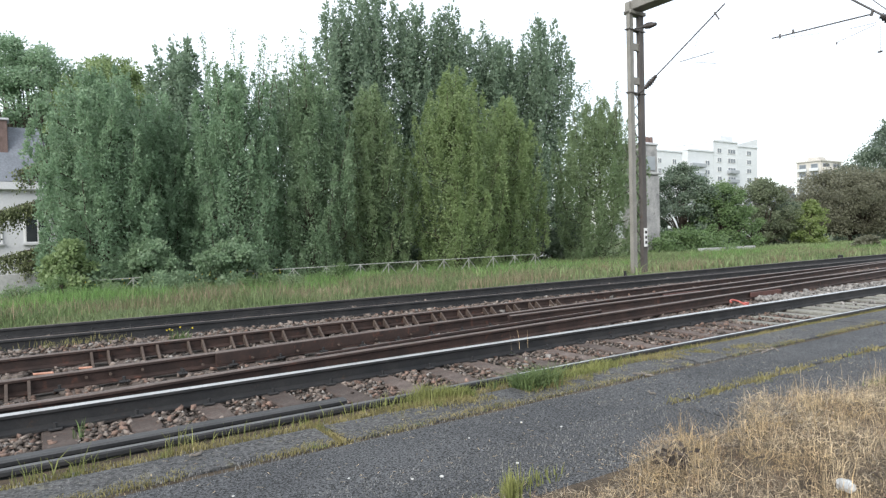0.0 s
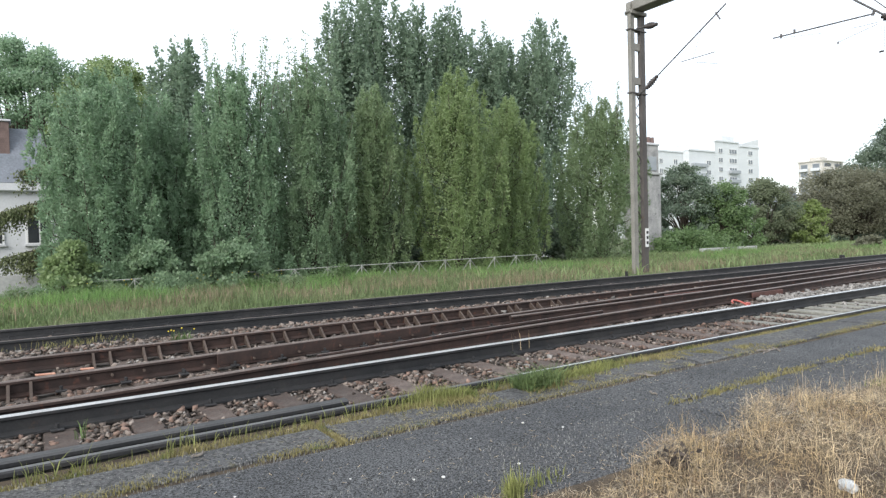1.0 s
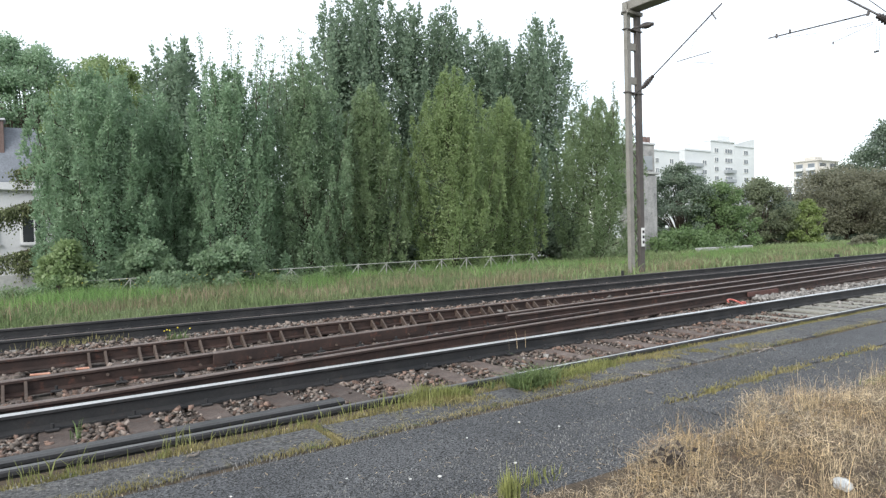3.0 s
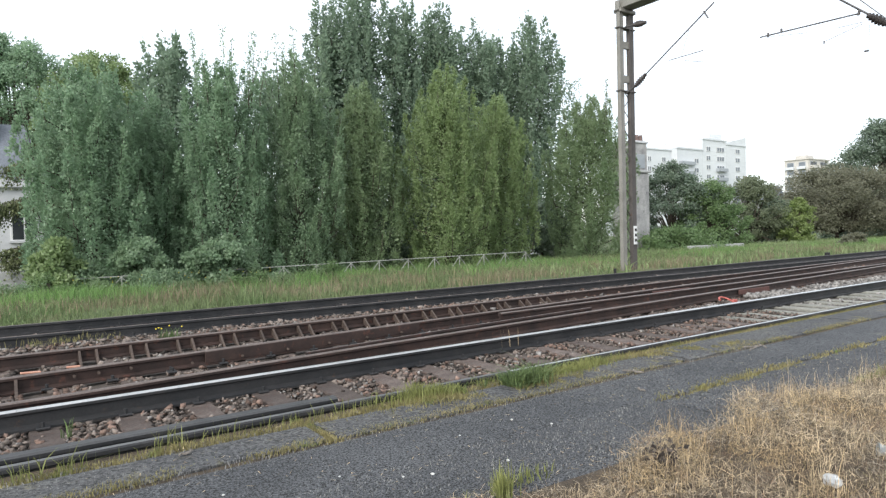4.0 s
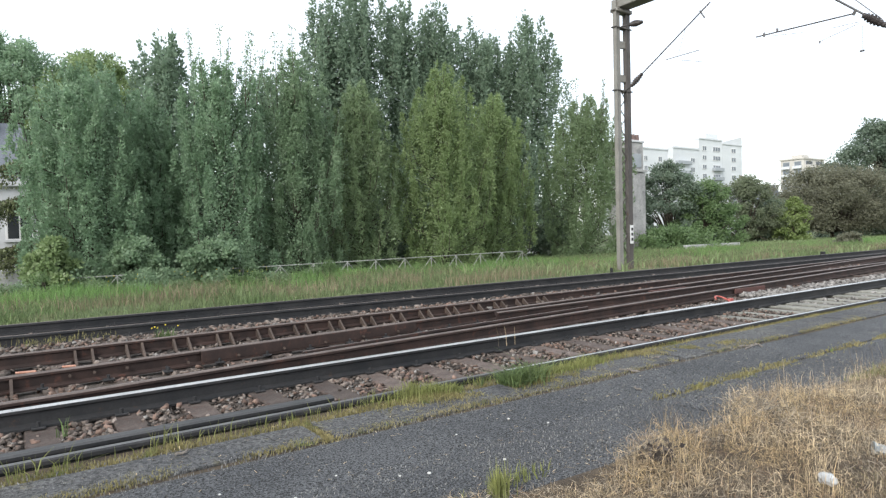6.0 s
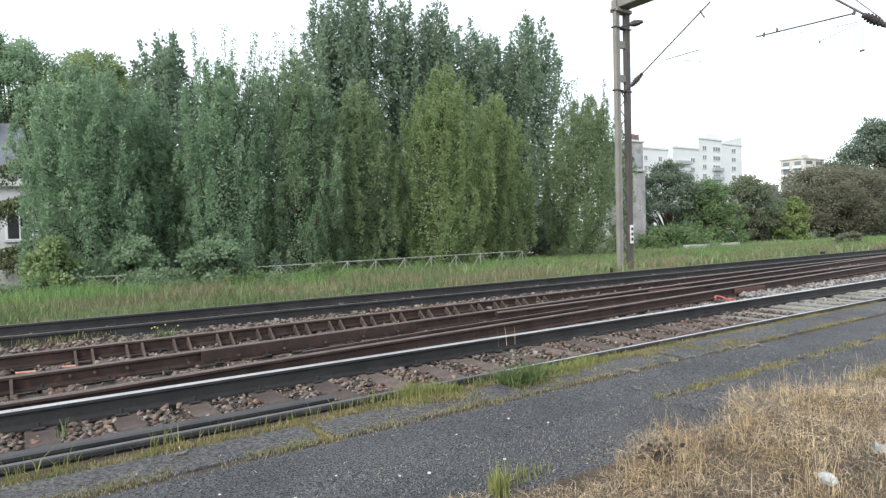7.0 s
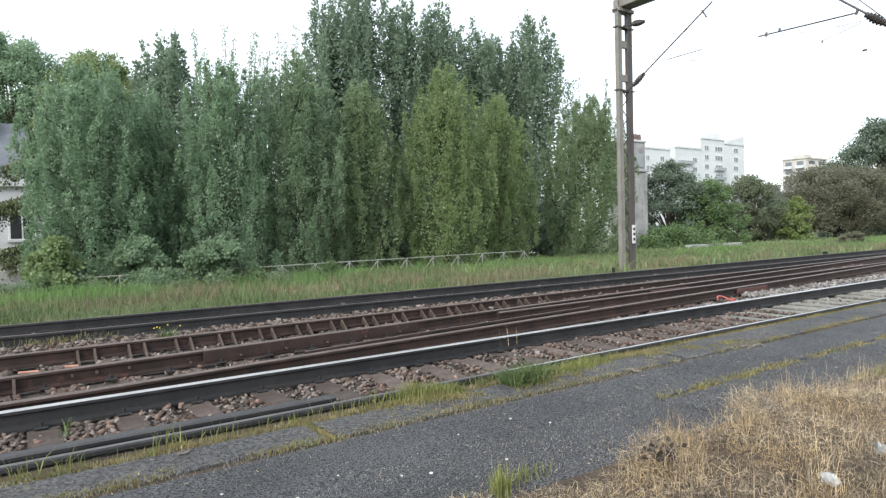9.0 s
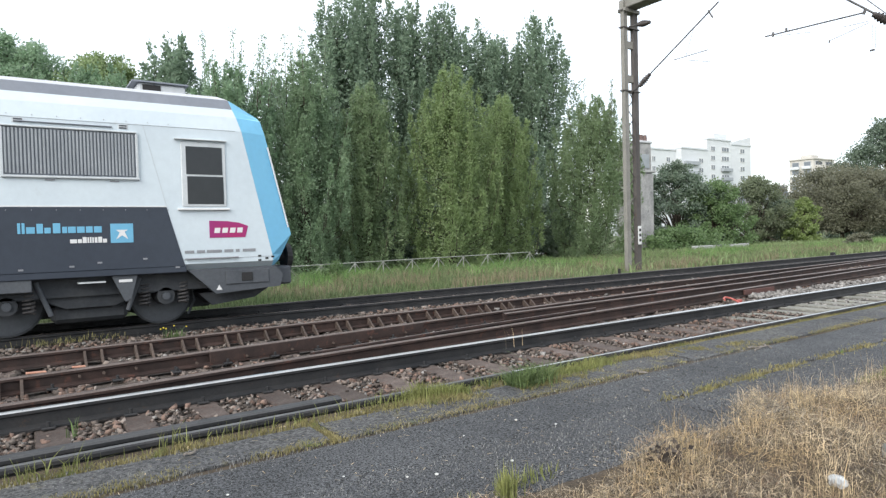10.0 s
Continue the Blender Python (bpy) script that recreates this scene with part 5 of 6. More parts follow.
            part("pane", block(-22.66, -22.604, y + 0.2, y + 2.4, z + 1.05, z + 2.45), M_FARGLASS, fr)
            part("balcony", block(-23.6, -22.504, y - 0.3, y + 2.9, z - 0.2, z + 0.85, bevel=0.05), M_TOWER, u)
    v = thing("house", 115, 60, -1, "small white house with slate roof half hidden by shrubs", "house")
    part("wall", block(-3.0, 4.0, 0, 6, 0, 6.4), M_WHITEWALL, v)
    bm = bmesh.new()
    part("roof", prism(bm, [(-3.4, 6.3), (0.5, 9.4), (4.4, 6.3)], -0.3, 6.3), M_SLATE, v)
    part("chimney", block(-8.2, -5.8, 1, 2, 0, 10.0, bevel=0.04), M_STAINED, v)
    for x in (-7.6, -7.0, -6.4):
        part("chimney_pot", cyl(bmesh.new(), (x, 1.5, 10.0), (x, 1.5, 10.9), 0.22, 0.18), M_BRICK, v)
    # a pale wall and car glimpsed between the trees
    w = thing("garden_wall", 31.0, 36, -0.8, "low pale wall glimpsed between the poplars", "wall")
    part("wall", block(-2.5, 3.0, 0, 0.3, -0.1, 0.9, bevel=0.02), M_WHITEWALL, w)
    k = thing("kerb_stone", 50, 31, -0.62, "long pale stone edging in the meadow", "edging")
    part("stone", block(-4, 4, 0, 0.3, -0.1, 0.35, bevel=0.03), M_GREYWALL, k)


# ---- train ----
def build_train():
    t = thing("commuter_train", 4.0, 11.71, 0, "white and dark blue double-deck commuter train with light blue nose", "train")
    L = -24.0
    ring = [(-1.3, 0.86), (-1.41, 0.95), (-1.41, 1.05), (-1.41, 1.38), (-1.41, 3.05), (-1.35, 3.28), (-1.27, 3.42), (-1.2, 3.58), (-0.8, 3.74), (-0.3, 3.87)]
    ring = ring + [(-y, z) for y, z in ring[::-1]]

    def side_x(z):
        return float(np.interp(z, [0.86, 1.05, 3.02, 3.58, 3.92], [-0.36, -0.38, -0.82, -0.97, -1.1]))

    def nose_x(z):
        return float(np.interp(z, [0.86, 1.05, 1.38, 3.25, 3.92], [-0.24, -0.14, 0.04, -0.42, -0.55]))

    bm = bmesh.new()
    r0 = [bm.verts.new((L, y, z)) for y, z in ring]
    r1 = [bm.verts.new((side_x(z), y, z if z < 3.58 else 3.58 + (z - 3.58) * 0.8)) for y, z in ring]
    k = len(ring)
    for i in range(k - 1):
        f = bm.faces.new((r0[i], r1[i], r1[i + 1], r0[i + 1]))
        z = (ring[i][1] + ring[i + 1][1]) / 2
        f.material_index = 1 if 3.42 < z < 3.58 else (2 if z >= 3.58 else 0)
    bm.faces.new((r0[0], r0[k - 1], r1[k - 1], r1[0])).material_index = 0
    bm.faces.new(r0)
    bmesh.ops.recalc_face_normals(bm, faces=bm.faces[:])
    part("body", bm, [M_TWHITE, M_TGREY, M_TROOF], t, "white car body with a grey roof edge")
    bm = bmesh.new()
    r1 = [bm.verts.new((side_x(z) + 0.001, y, z if z < 3.58 else 3.58 + (z - 3.58) * 0.8)) for y, z in ring]
    r2 = [bm.verts.new((nose_x(min(z, 3.32)), y * 0.84, min(z, 3.3) + max(0, z - 3.3) * 0.2)) for y, z in ring]
    for i in range(k - 1):
        bm.faces.new((r1[i], r2[i], r2[i + 1], r1[i + 1]))
    bm.faces.new((r1[0], r1[k - 1], r2[k - 1], r2[0]))
    bm.faces.new(r2[::-1])
    bmesh.ops.recalc_face_normals(bm, faces=bm.faces[:])
    part("nose", bm, M_TBLUE, t, "light blue sloping cab nose")
    bm = bmesh.new()
    a = [bm.verts.new(c) for c in ((-0.16, -1.0, 2.2), (-0.16, 1.0, 2.2), (-0.385, 0.95, 3.15), (-0.385, -0.95, 3.15))]
    bm.faces.new(a)
    bmesh.ops.solidify(bm, geom=bm.faces[:], thickness=0.03)
    part("windscreen", bm, M_GLASS, t)
    part("handrail", bar((-0.34, -1.22, 2.85), (-0.02, -1.22, 1.5), 0.014), M_WHITEMARK, t)
    Y = -1.41
    # dark lower livery and its thin pale rim
    bm = prism(bmesh.new(), [(L, 0.93), (-1.76, 0.93), (-2.0, 1.83), (L, 1.83)], Y - 0.006, Y + 0.02)
    part("livery_band", bm, M_TDARK, t, "dark blue-grey lower livery band")
    part("rim", block(L, -2.0, Y - 0.009, Y - 0.002, 1.834, 1.85), M_WHITEMARK, t)
    # engine-room grille
    g = part("grille", block(-4.03, -2.4, Y - 0.008, Y + 0.02, 2.27, 2.91), M_TGREY, t, "ribbed ventilation grille")
    for i in range(36):
        x = -4.0 + 0.0443 * i
        part("slat", block(x, x + 0.026, Y - 0.028, Y - 0.01, 2.285, 2.9, bevel=0.004), M_SLAT, g)
    for x in (-4.05, -2.4):
        part("grille_frame", block(x, x + 0.035, Y - 0.03, Y + 0.01, 2.262, 2.915, bevel=0.004), M_ALU, g)
    part("grille_ledge", block(-4.05, -2.36, Y - 0.04, Y + 0.01, 2.23, 2.262, bevel=0.006), M_ALU, g)
    part("grille_ledge", block(-4.05, -2.38, Y - 0.04, Y + 0.01, 2.915, 2.94, bevel=0.006), M_ALU, g)
    part("grille_ledge", block(-3.85, -2.7, Y - 0.03, Y + 0.01, 2.985, 3.0, bevel=0.004), M_TGREY, g)
    for x in (-3.9, -2.62):
        h = part("step_hole", block(x, x + 0.13, Y - 0.006, Y + 0.01, 2.97, 3.04, bevel=0.004), M_ALU, t)
        # the slots are not cut; dark plates give their shaded depth
        for z in (2.976, 3.01):
            part("slot", block(x + 0.015, x + 0.115, Y - 0.009, Y - 0.004, z, z + 0.022), M_TSKIRT, h)
    for x0, x1, z in ((L, -0.93, 3.048), (L, -4.2, 2.12), (-2.02, -0.42, 1.02)):
        part("seam", block(x0, x1, Y - 0.0035, Y + 0.01, z, z + 0.006), M_GREYMARK, t)
    part("seam", prism(bmesh.new(), [(-2.0, 1.85), (-1.994, 1.85), (-2.28, 3.04), (-2.286, 3.04)], Y - 0.0035, Y + 0.01), M_ALU, t)
    for x in (-4.12, -4.6, -6.0):
        part("seam", block(x, x + 0.006, Y - 0.0035, Y + 0.01, 1.86, 3.04), M_ALU, t)
    for i in range(9):
        part("rivet", cyl(bmesh.new(), (-4.3 + 0.29 * i, Y - 0.012, 1.79), (-4.3 + 0.29 * i, Y - 0.005, 1.79), 0.008, n=6), M_GREYMARK, t)
        part("rivet", cyl(bmesh.new(), (-4.25 + 0.29 * i, Y - 0.006, 3.09), (-4.25 + 0.29 * i, Y + 0.004, 3.09), 0.007, n=6), M_GREYMARK, t)
    for x in (-3.55, -2.75):
        part("grille_latch", block(x, x + 0.12, Y - 0.02, Y + 0.01, 2.2, 2.216, bevel=0.004), M_GREYMARK, g)
    for i in range(3):
        g2 = part("grille", block(-8.4 - 3 * i, -6.6 - 3 * i, Y - 0.008, Y + 0.02, 2.27, 2.91), M_TGREY, t, "ribbed ventilation grille")
    # cab side window
    w = part("side_window", block(-1.77, -1.1, Y - 0.02, Y + 0.02, 1.84, 2.84, bevel=0.01), M_ALU, t, "cab side window in an aluminium frame")
    part("pane", block(-1.7, -1.155, Y - 0.026, Y - 0.012, 2.34, 2.77), M_GLASS, w)
    part("pane", block(-1.69, -1.145, Y - 0.026, Y - 0.012, 1.88, 2.31), M_GLASS, w)
    part("rain_strip", block(-1.86, -1.08, Y - 0.06, Y + 0.01, 2.865, 2.885, bevel=0.004), M_ALU, w)
    part("window_sill", block(-1.84, -1.06, Y - 0.05, Y + 0.01, 1.785, 1.815, bevel=0.005), M_WHITEMARK, w)
    # emblems and markings as plain shapes
    part("emblem", prism(bmesh.new(), [(-1.38, 1.35), (-0.82, 1.35), (-0.77, 1.53), (-0.92, 1.585), (-1.1, 1.61), (-1.38, 1.62)], Y - 0.006, Y + 0.01), M_MAGENTA, t, "magenta emblem shape")
    for x in (-1.31, -1.19, -1.07, -0.955):
        part("emblem_bar", prism(bmesh.new(), [(x, 1.425), (x + 0.085, 1.425), (x + 0.1, 1.505), (x + 0.015, 1.505)], Y - 0.009, Y - 0.004), M_WHITEMARK, t)
    # the operator's word mark as plain letter-sized shapes
    for x, wd, z1 in ((-3.89, 0.035, 1.61), (-3.84, 0.035, 1.61), (-3.79, 0.1, 1.555), (-3.67, 0.075, 1.6), (-3.58, 0.075, 1.545),
                      (-3.48, 0.09, 1.605), (-3.37, 0.06, 1.555), (-3.3, 0.095, 1.555), (-3.19, 0.095, 1.555), (-3.08, 0.085, 1.555), (-2.98, 0.1, 1.555)):
        part("lettering_bar", block(x, x + wd, Y - 0.012, Y - 0.004, 1.465, z1, bevel=0.003), M_SKYMARK, t)
    for x, wd, z1 in ((-3.28, 0.085, 1.375), (-3.185, 0.05, 1.375), (-3.125, 0.05, 1.405), (-3.065, 0.02, 1.4), (-3.035, 0.02, 1.405), (-3.005, 0.02, 1.4), (-2.975, 0.035, 1.4), (-2.93, 0.05, 1.405), (-2.87, 0.05, 1.375)):
        part("lettering_bar", block(x, x + wd, Y - 0.012, Y - 0.004, 1.32, z1, bevel=0.002), M_WHITEMARK, t)
    em = part("blue_badge", block(-2.77, -2.47, Y - 0.012, Y - 0.004, 1.31, 1.59, bevel=0.003), M_SKYMARK, t, "light blue square badge")
    part("badge_mark", prism(bmesh.new(), [(-2.7, 1.36), (-2.62, 1.42), (-2.54, 1.36), (-2.585, 1.47), (-2.54, 1.5), (-2.7, 1.5), (-2.65, 1.46)], Y - 0.016, Y - 0.013), M_WHITEMARK, em)
    for a, b in ((-1.76, -1.62), (-1.58, -1.46), (-1.43, -1.2), (-1.16, -1.02), (-0.98, -0.92), (-0.87, -0.66)):
        part("number_bar", block(a, b, Y - 0.007, Y - 0.002, 1.115, 1.16), M_GREYMARK, t)
    part("step_rail", bar((-1.76, Y - 0.03, 1.03), (-0.95, Y - 0.03, 1.03), 0.014), M_GREYMARK, t)
    for x, z in ((-0.62, 1.02), (-0.5, 0.98), (-0.62, 0.95), (-0.4, 1.0)):
        part("socket", block(x, x + 0.05, Y - 0.006, Y, z, z + 0.03), M_BLACK, t)
    for x, z in ((-3.9, 0.96), (-3.3, 0.98), (-2.95, 1.02), (-2.35, 1.05), (-1.9, 0.9)):
        part("jack_point", block(x, x + 0.06, Y - 0.01, Y, z, z + 0.025), M_GREYMARK, t)
    # solebar, skirts and underframe
    part("underframe", block(L, -0.5, -1.2, 1.2, 0.55, 0.93), M_TUNDER, t)
    part("underbelly", block(L, -1.2, -0.6, 0.6, 0.2, 0.56, bevel=0.03), M_TUNDER, t)
    for x0, x1, z0 in ((-8.4, -5.6, 0.32), (-12.2, -8.9, 0.28), (-17.8, -13.0, 0.34)):
        bx = part("equipment_box", block(x0, x1, -1.25, 1.25, z0, 0.86, bevel=0.03), M_TUNDER, t)
        part("cover", block(x0 + 0.15, x1 - 0.15, -1.262, -1.252, z0 + 0.08, 0.78, bevel=0.004), M_TSKIRT, bx)
    part("solebar", block(L, -1.74, Y + 0.0, Y + 0.12, 0.83, 0.93, bevel=0.01), M_TDARK, t)
    sk = part("front_skirt", prism(bmesh.new(), [(-1.72, 0.86), (-0.33, 0.86), (-0.2, 0.72), (-0.25, 0.52), (-1.3, 0.46)], Y + 0.02, Y + 0.16), M_TSKIRT, t, "grey steel front skirt")
    part("skirt_box", block(-1.15, -0.45, Y + 0.0, Y + 0.02, 0.6, 0.82, bevel=0.006), M_TSKIRT, sk)
    part("socket", block(-0.9, -0.72, Y - 0.012, Y + 0.0, 0.64, 0.78, bevel=0.006), M_BLACK, sk)
    part("warning_sign", prism(bmesh.new(), [(-1.3, 0.52), (-1.21, 0.52), (-1.255, 0.6)], Y + 0.008, Y + 0.018), M_WHITEMARK, sk)
    part("snow_plough", prism(bmesh.new(), [(-1.5, 0.46), (-0.35, 0.50), (-0.6, 0.34), (-1.3, 0.26)], Y + 0.3, -Y - 0.3), M_TUNDER, t)
    part("end_sheet", block(-0.5, 0.06, -1.1, 1.1, 0.52, 0.84, bevel=0.03), M_TSKIRT, t)
    part("bracket", prism(bmesh.new(), [(-2.78, 0.84), (-2.42, 0.84), (-2.52, 0.48), (-2.6, 0.44)], Y + 0.04, Y + 0.1), M_TSKIRT, t, "grey tapered hanger bracket")
    part("label_plate", block(-2.68, -2.5, Y + 0.03, Y + 0.038, 0.73, 0.77), M_WHITEMARK, t)
    part("step", block(-3.2, -2.85, Y + 0.02, Y + 0.2, 0.74, 0.76), M_ALU, t)
    part("equipment_box", block(-4.6, -3.75, Y + 0.02, Y + 0.5, 0.66, 0.98, bevel=0.01), M_TSKIRT, t)
    for s in (-1, 1):
        bf = part("buffer", cyl(bmesh.new(), (-0.3, s * 0.875, 1.0), (0.0, s * 0.875, 1.0), 0.09, n=14), M_BLACK, t, "black buffer")
        part("buffer_head", cyl(bmesh.new(), (0.0, s * 0.875, 1.0), (0.1, s * 0.875, 1.0), 0.24, 0.22, n=20), M_BLACK, bf)
    part("coupler", block(-0.4, 0.05, -0.15, 0.15, 0.86, 1.1, bevel=0.03), M_BLACK, t)
    # bogies
    for bx in (-3.03, -20.5):
        side = [(bx - 1.62, 0.58), (bx - 1.5, 0.66), (bx - 0.6, 0.66), (bx - 0.35, 0.56), (bx + 0.35, 0.56), (bx + 0.6, 0.66), (bx + 1.5, 0.66), (bx + 1.58, 0.58),
                (bx + 1.4, 0.54), (bx + 0.62, 0.52), (bx + 0.32, 0.38), (bx - 0.32, 0.38), (bx - 0.62, 0.52), (bx - 1.45, 0.54)]
        bg = part("bogie", prism(bmesh.new(), side, -1.14, -0.98), M_TUNDER, t, "dark grimy bogie")
        part("frame", prism(bmesh.new(), side, 0.98, 1.14), M_TUNDER, bg)
        for d in (-0.5, 0.48):
            part("damper", bar((bx + d, -1.2, 0.3), (bx + d * 1.35, -1.2, 0.78), 0.035), M_TSKIRT, bg)
        part("sand_pipe", tube(bmesh.new(), [(bx + 1.45, -0.9, 0.7), (bx + 1.5, -0.9, 0.35), (bx + 1.42, -0.8, 0.12)], [0.02] * 3), M_TSKIRT, bg)
        part("bolster", block(bx - 0.3, bx + 0.3, -1.1, 1.1, 0.35, 0.6, bevel=0.03), M_TUNDER, bg)
        part("motor_case", block(bx - 0.5, bx + 0.5, -1.05, -0.85, 0.16, 0.42, bevel=0.06), M_TUNDER, bg)
        for wx in (bx - 1.02, bx + 1.02):
            for s in (-1, 1):
                wh = cyl(bmesh.new(), (wx, s * 0.68, 0.47), (wx, s * 0.82, 0.47), 0.47, n=28)
                wl = part("wheel", wh, M_TUNDER, bg)
                part("tread", cyl(bmesh.new(), (wx, s * 0.822, 0.47), (wx, s * 0.83, 0.47), 0.44, 0.4, n=28), M_TSKIRT, wl)
                part("axle_box", cyl(bmesh.new(), (wx, s * 0.85, 0.47), (wx, s * 1.2, 0.47), 0.15, 0.13, n=14), M_TUNDER, bg)
                part("axle_cap", cyl(bmesh.new(), (wx, s * 1.2, 0.47), (wx, s * 1.23, 0.47), 0.06, n=10), M_TSKIRT, bg)
                for d in (-0.3, 0.26):
                    coil = [(wx + d + 0.07 * math.cos(0.7 * i), s * 1.15 + 0.07 * math.sin(0.7 * i), 0.34 + 0.0062 * i) for i in range(54)]
                    bm = tube(bmesh.new(), coil, [0.016] * 54, n=5)
                    part("coil_spring", bm, M_TSPRING, bg)
    # roof gear
    v = part("roof_box", block(-2.15, -1.4, -0.25, 0.6, 3.66, 3.95, bevel=0.03), M_TROOF, t, "pale roof ventilator box")
    part("lid", block(-2.24, -1.36, -0.3, 0.65, 3.952, 3.975), M_TGREY, v)
    # black plate on the box face in place of the opening's dark inside
    part("opening", block(-2.08, -1.8, -0.262, -0.252, 3.78, 3.92), M_BLACK, v)
    part("roof_casing", block(-9.5, -5.2, -0.8, 0.8, 3.62, 4.0, bevel=0.08), M_TROOF, t)
    return t


def build_litter():
    b = thing("plastic_bottle", 3.34, 1.475, 0.02, "crumpled clear plastic bottle lying in the dry grass", "bottle")
    bm = bmesh.new()
    rng = np.random.RandomState(8)
    pts = [(-0.09 + 0.018 * i, 0, 0.035 + 0.006 * math.sin(i * 1.7)) for i in range(11)]
    tube(bm, pts, [0.02, 0.03, 0.034, 0.028, 0.034, 0.036, 0.029, 0.034, 0.025, 0.014, 0.013], n=12)
    for v in bm.verts:
        v.co += Vector(rng.normal(size=3) * 0.004)
    o = part("body", bm, M_PLASTIC, b)
    part("cap", cyl(bmesh.new(), (0.088, 0, 0.035), (0.105, 0, 0.035), 0.016, n=12), M_WHITEMARK, b)
    b.rotation_euler = (0, 0.2, 0.8)
    b.scale = (0.85, 0.85, 0.85)
    # a second crushed cup farther along, and orange-pink bits added for glints by the rail
    c = thing("plastic_cup", 4.06, 1.49, 0.0, "crushed pale plastic cup lying in the dry grass", "cup")
    bm = bmesh.new()
    tube(bm, [(-0.05, 0, 0.03), (-0.02, 0.004, 0.034), (0.02, -0.004, 0.032), (0.05, 0, 0.036), (0.055, 0, 0.036)], [0.026, 0.03, 0.034, 0.04, 0.042], n=14)
    for v in bm.verts:
        v.co += Vector(rng.normal(size=3) * 0.004)
        v.co.z = 0.03 + (v.co.z - 0.03) * 0.75
    part("body", bm, M_CUP, c)
    part("rim", cyl(bmesh.new(), (0.056, 0, 0.034), (0.061, 0, 0.034), 0.04, n=14), M_CUP, c)
    c.rotation_euler = (0, -0.1, 2.2)
    for x, y, ln in ((0.19, 8.66, 0.2), (0.62, 8.7, 0.14)):
        ob = tagged(part("rusty_shim", block(-ln / 2, ln / 2, -0.03, 0.03, 0, 0.02, bevel=0.005), M_PINK_BIT, None), "bright orange-pink bit lying on the ballast between the turnout rails", "shim", "rusty shims")
        ob.location, ob.rotation_euler = (x, y, -0.165), (0, 0.05, 0.1)
    spots = ((1.93, 2.95, 0.012), (2.95, 3.45, 0.01), (1.78, 3.02, 0.008), (2.45, 3.4, 0.007), (3.1, 3.2, 0.009), (1.2, 3.1, 0.009), (0.9, 3.4, 0.008), (2.4, 2.85, 0.01), (0.35, 3.65, 0.014), (1.5, 3.25, 0.007))
    for x, y, r in spots:
        bm = bmesh.new()
        bmesh.ops.create_icosphere(bm, subdivisions=2, radius=r)
        for v in bm.verts:
            v.co = v.co * (1 + 0.25 * noise.noise(v.co * 60)) * 1.0
            v.co.z *= 0.55
        ob = tagged(part("pebble", bm, M_PEBBLE, None), "small white pebble on the asphalt", "pebble", "pebbles")
        ob.location = (x, y, -0.026 + r * 0.3)
    for x, y, a, ln in ((4.82, 3.87, -1.2, 0.2), (5.5, 4.08, 0.15, 0.17), (6.8, 3.8, -0.3, 0.3), (6.9, 3.76, 0.9, 0.22), (6.72, 3.76, 0.3, 0.34), (4.32, 3.4, 1.3, 0.1), (0.9, 4.2, 0.4, 0.1)):
        n = 6
        pts = [(-ln / 2 + ln * i / n, 0.012 * math.sin(i * 1.3 + x), 0.008 + 0.006 * (i % 2)) for i in range(n + 1)]
        ob = tagged(part("twig", tube(bmesh.new(), pts, [0.008] * n + [0.004], n=5), M_STICK, None), "dry crooked twig lying on the platform", "twig", "twigs")
        ob.location, ob.rotation_euler = (x, y, -0.028), (0, 0, a)
    # pale grains of aggregate standing out of the worn asphalt
    k = 20000
    xs, ys = -0.5 + 7.5 * rng.rand(k) ** 1.2, 2.3 + 2.1 * rng.rand(k)
    r = rng.uniform(0.0012, 0.0034, k)[:, None]
    a = rng.uniform(0, 6.28, k)
    c = np.stack([xs, ys, np.full(k, -0.03)], 1)
    u = np.stack([np.cos(a), np.sin(a), np.zeros(k)], 1) * r
    w = np.stack([-np.sin(a), np.cos(a), np.zeros(k)], 1) * r * 0.8
    top = np.array([0, 0, 1.0]) * r * 0.5 + np.array([0, 0, 0.002])
    low = np.array([0, 0, -0.012])
    v = np.stack([c + u + low, c + w + low, c - u + low, c - w + low, c + u * 0.6 + top, c + w * 0.6 + top, c - u * 0.6 + top, c - w * 0.6 + top], 1).reshape(-1, 3)
    f = (np.arange(k)[:, None, None] * 8 + np.array([(4, 5, 6, 7), (0, 1, 5, 4), (1, 2, 6, 5), (2, 3, 7, 6), (3, 0, 4, 7)])[None]).reshape(-1, 4)
    tagged(raw("asphalt_grit", v, f, M_GRIT), "pale grit showing in the worn asphalt", "grit", kind="stuff")
    st = tagged(part("signal_stub", block(-0.09, 0.09, -0.09, 0.09, 0, 0.26, bevel=0.03), M_BLACK, None), "small dark marker post beside the far rail", "marker")
    st.location = (30.5, 13.6, -0.25)
    cb = tagged(part("cable_marker", block(-0.04, 0.04, -0.04, 0.04, 0, 0.22, bevel=0.015), M_BLACK, None), "small dark marker beside the mast", "marker")
    cb.location = (16.6, 14.0, -0.22)


build_ground()
build_platform()
build_tracks()
build_ballast()
build_fence()
build_gantry()
build_buildings()
build_trees()
build_grass()
TRAIN = build_train()
build_litter()


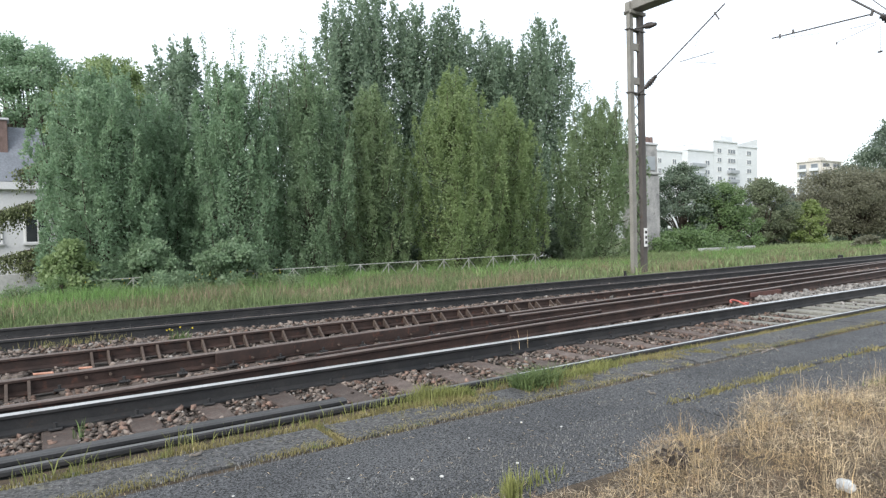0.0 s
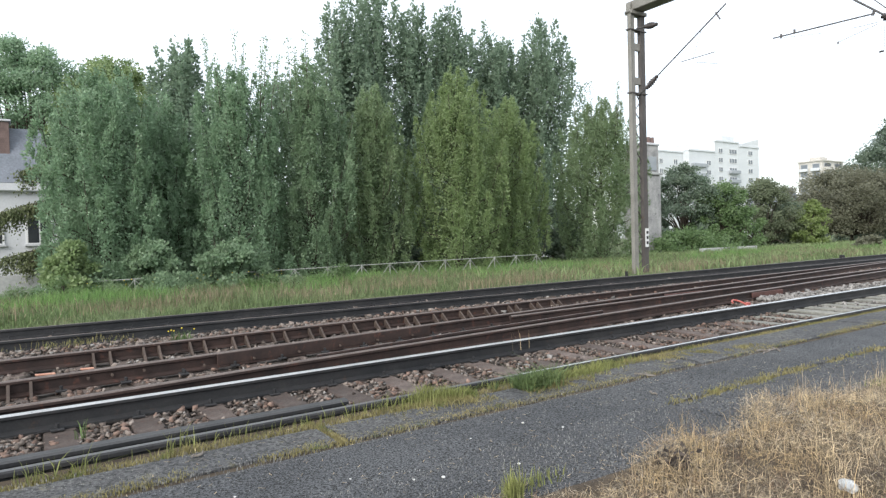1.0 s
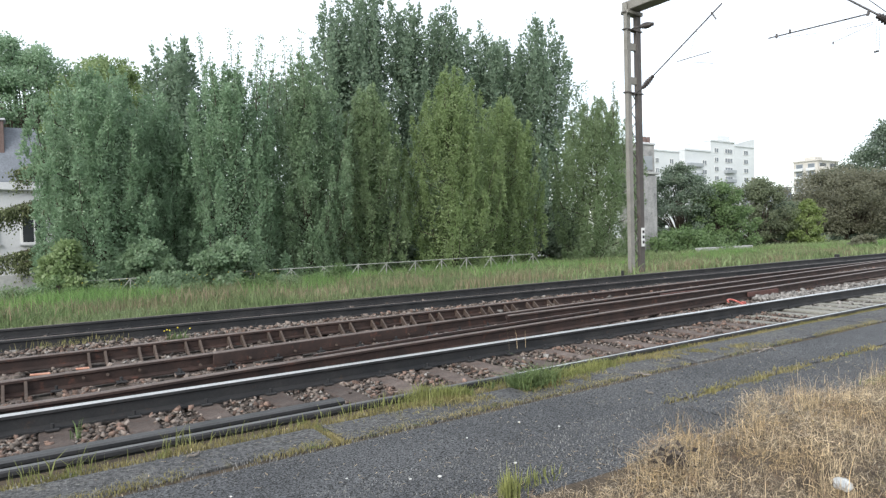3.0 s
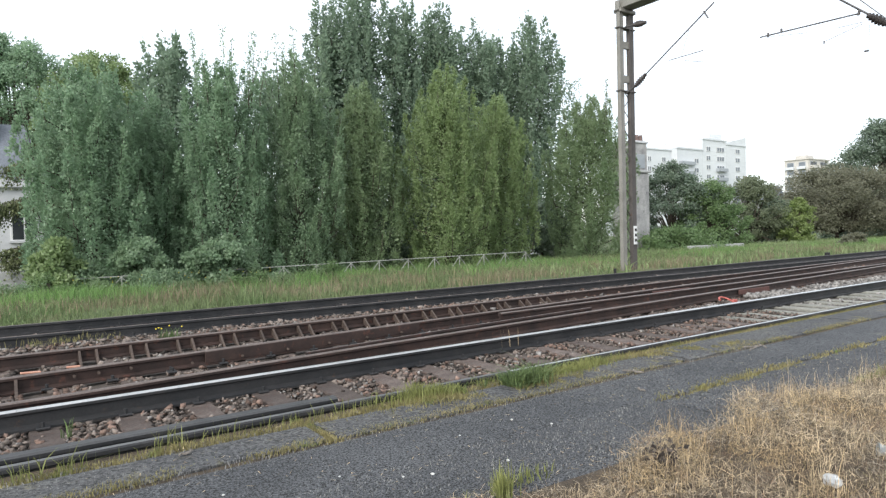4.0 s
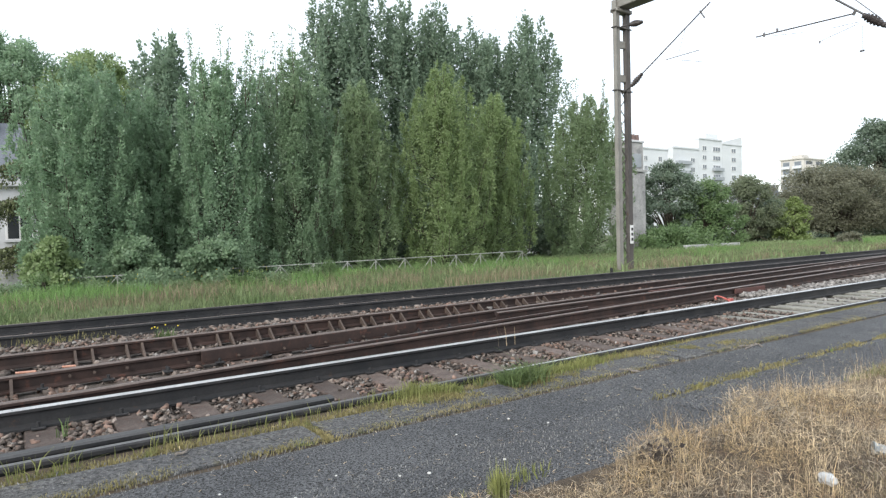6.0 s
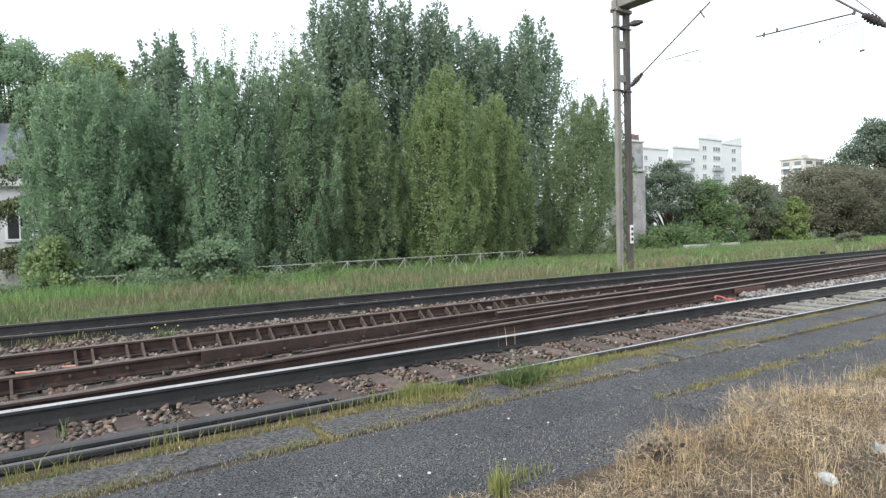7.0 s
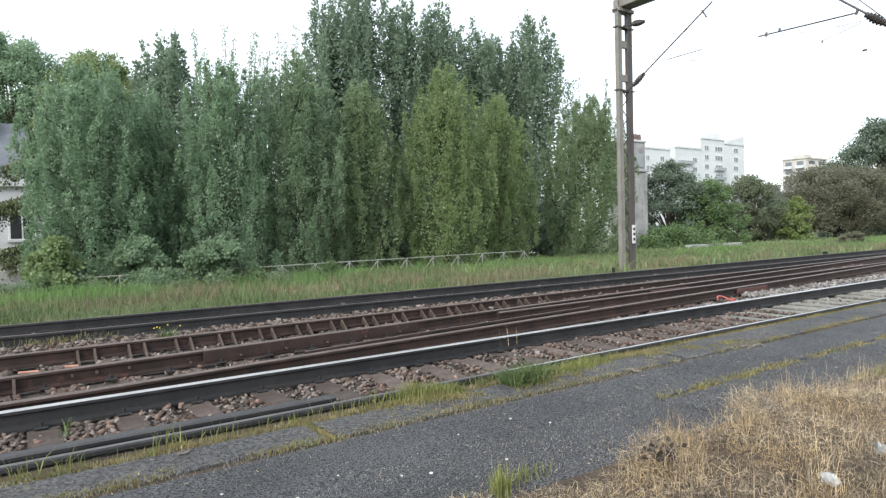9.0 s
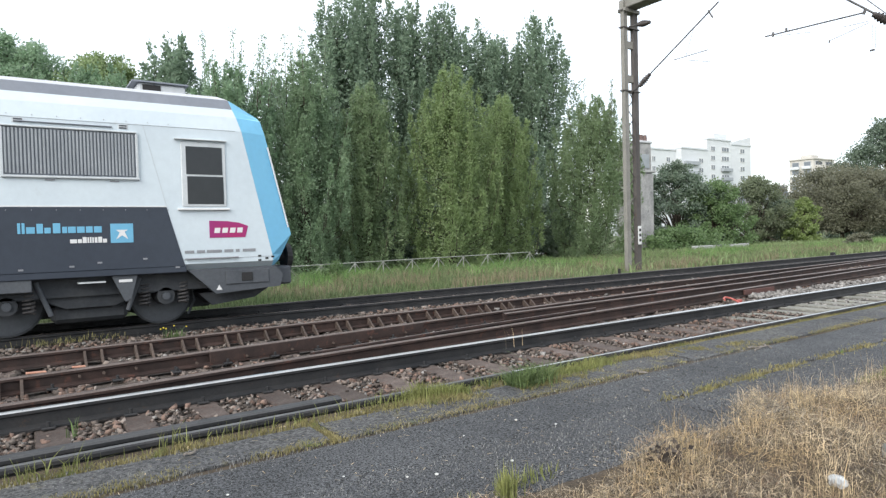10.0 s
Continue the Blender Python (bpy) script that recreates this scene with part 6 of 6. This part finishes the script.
# ---- what moves ----
def motions():
    # the train rolls in from the left at a steady speed
    walk(TRAIN, [(t, pose(x, 11.71, 0)) for t, x in ((0, -86.6), (2.5, -64.0), (5, -41.4), (7.5, -18.75), (9.0, -5.18), (9.4, -1.55), (9.6, 0.26), (9.8, 2.08), (10.0, 3.97))])
    # a gust bends the poplars over in the second half
    gust = ((0, 0.0), (1.0, 0.12), (2.5, -0.1), (3.3, 0.1), (4.5, -0.15), (5.5, 0.1), (6.4, 0.7), (7.5, 1.3), (8.2, 1.45), (8.8, 1.0), (9.4, 1.4), (10.0, 1.2))
    give = (0.7, 0.6, 1.0, 0.9, 0.5, 0.4, 0.6, 0.6) + (0.25,) * (len(POPLARS) - 8)
    for i, (tree, k) in enumerate(zip(POPLARS, give)):
        x, y, z = tree.location
        walk(tree, [(t, pose(x, y, z, 0.25 * k * math.sin(1.7 * t + i), k * (g + 0.18 * math.sin(2.3 * t + 1.9 * i)), 0)) for t, g in gust])


motions()
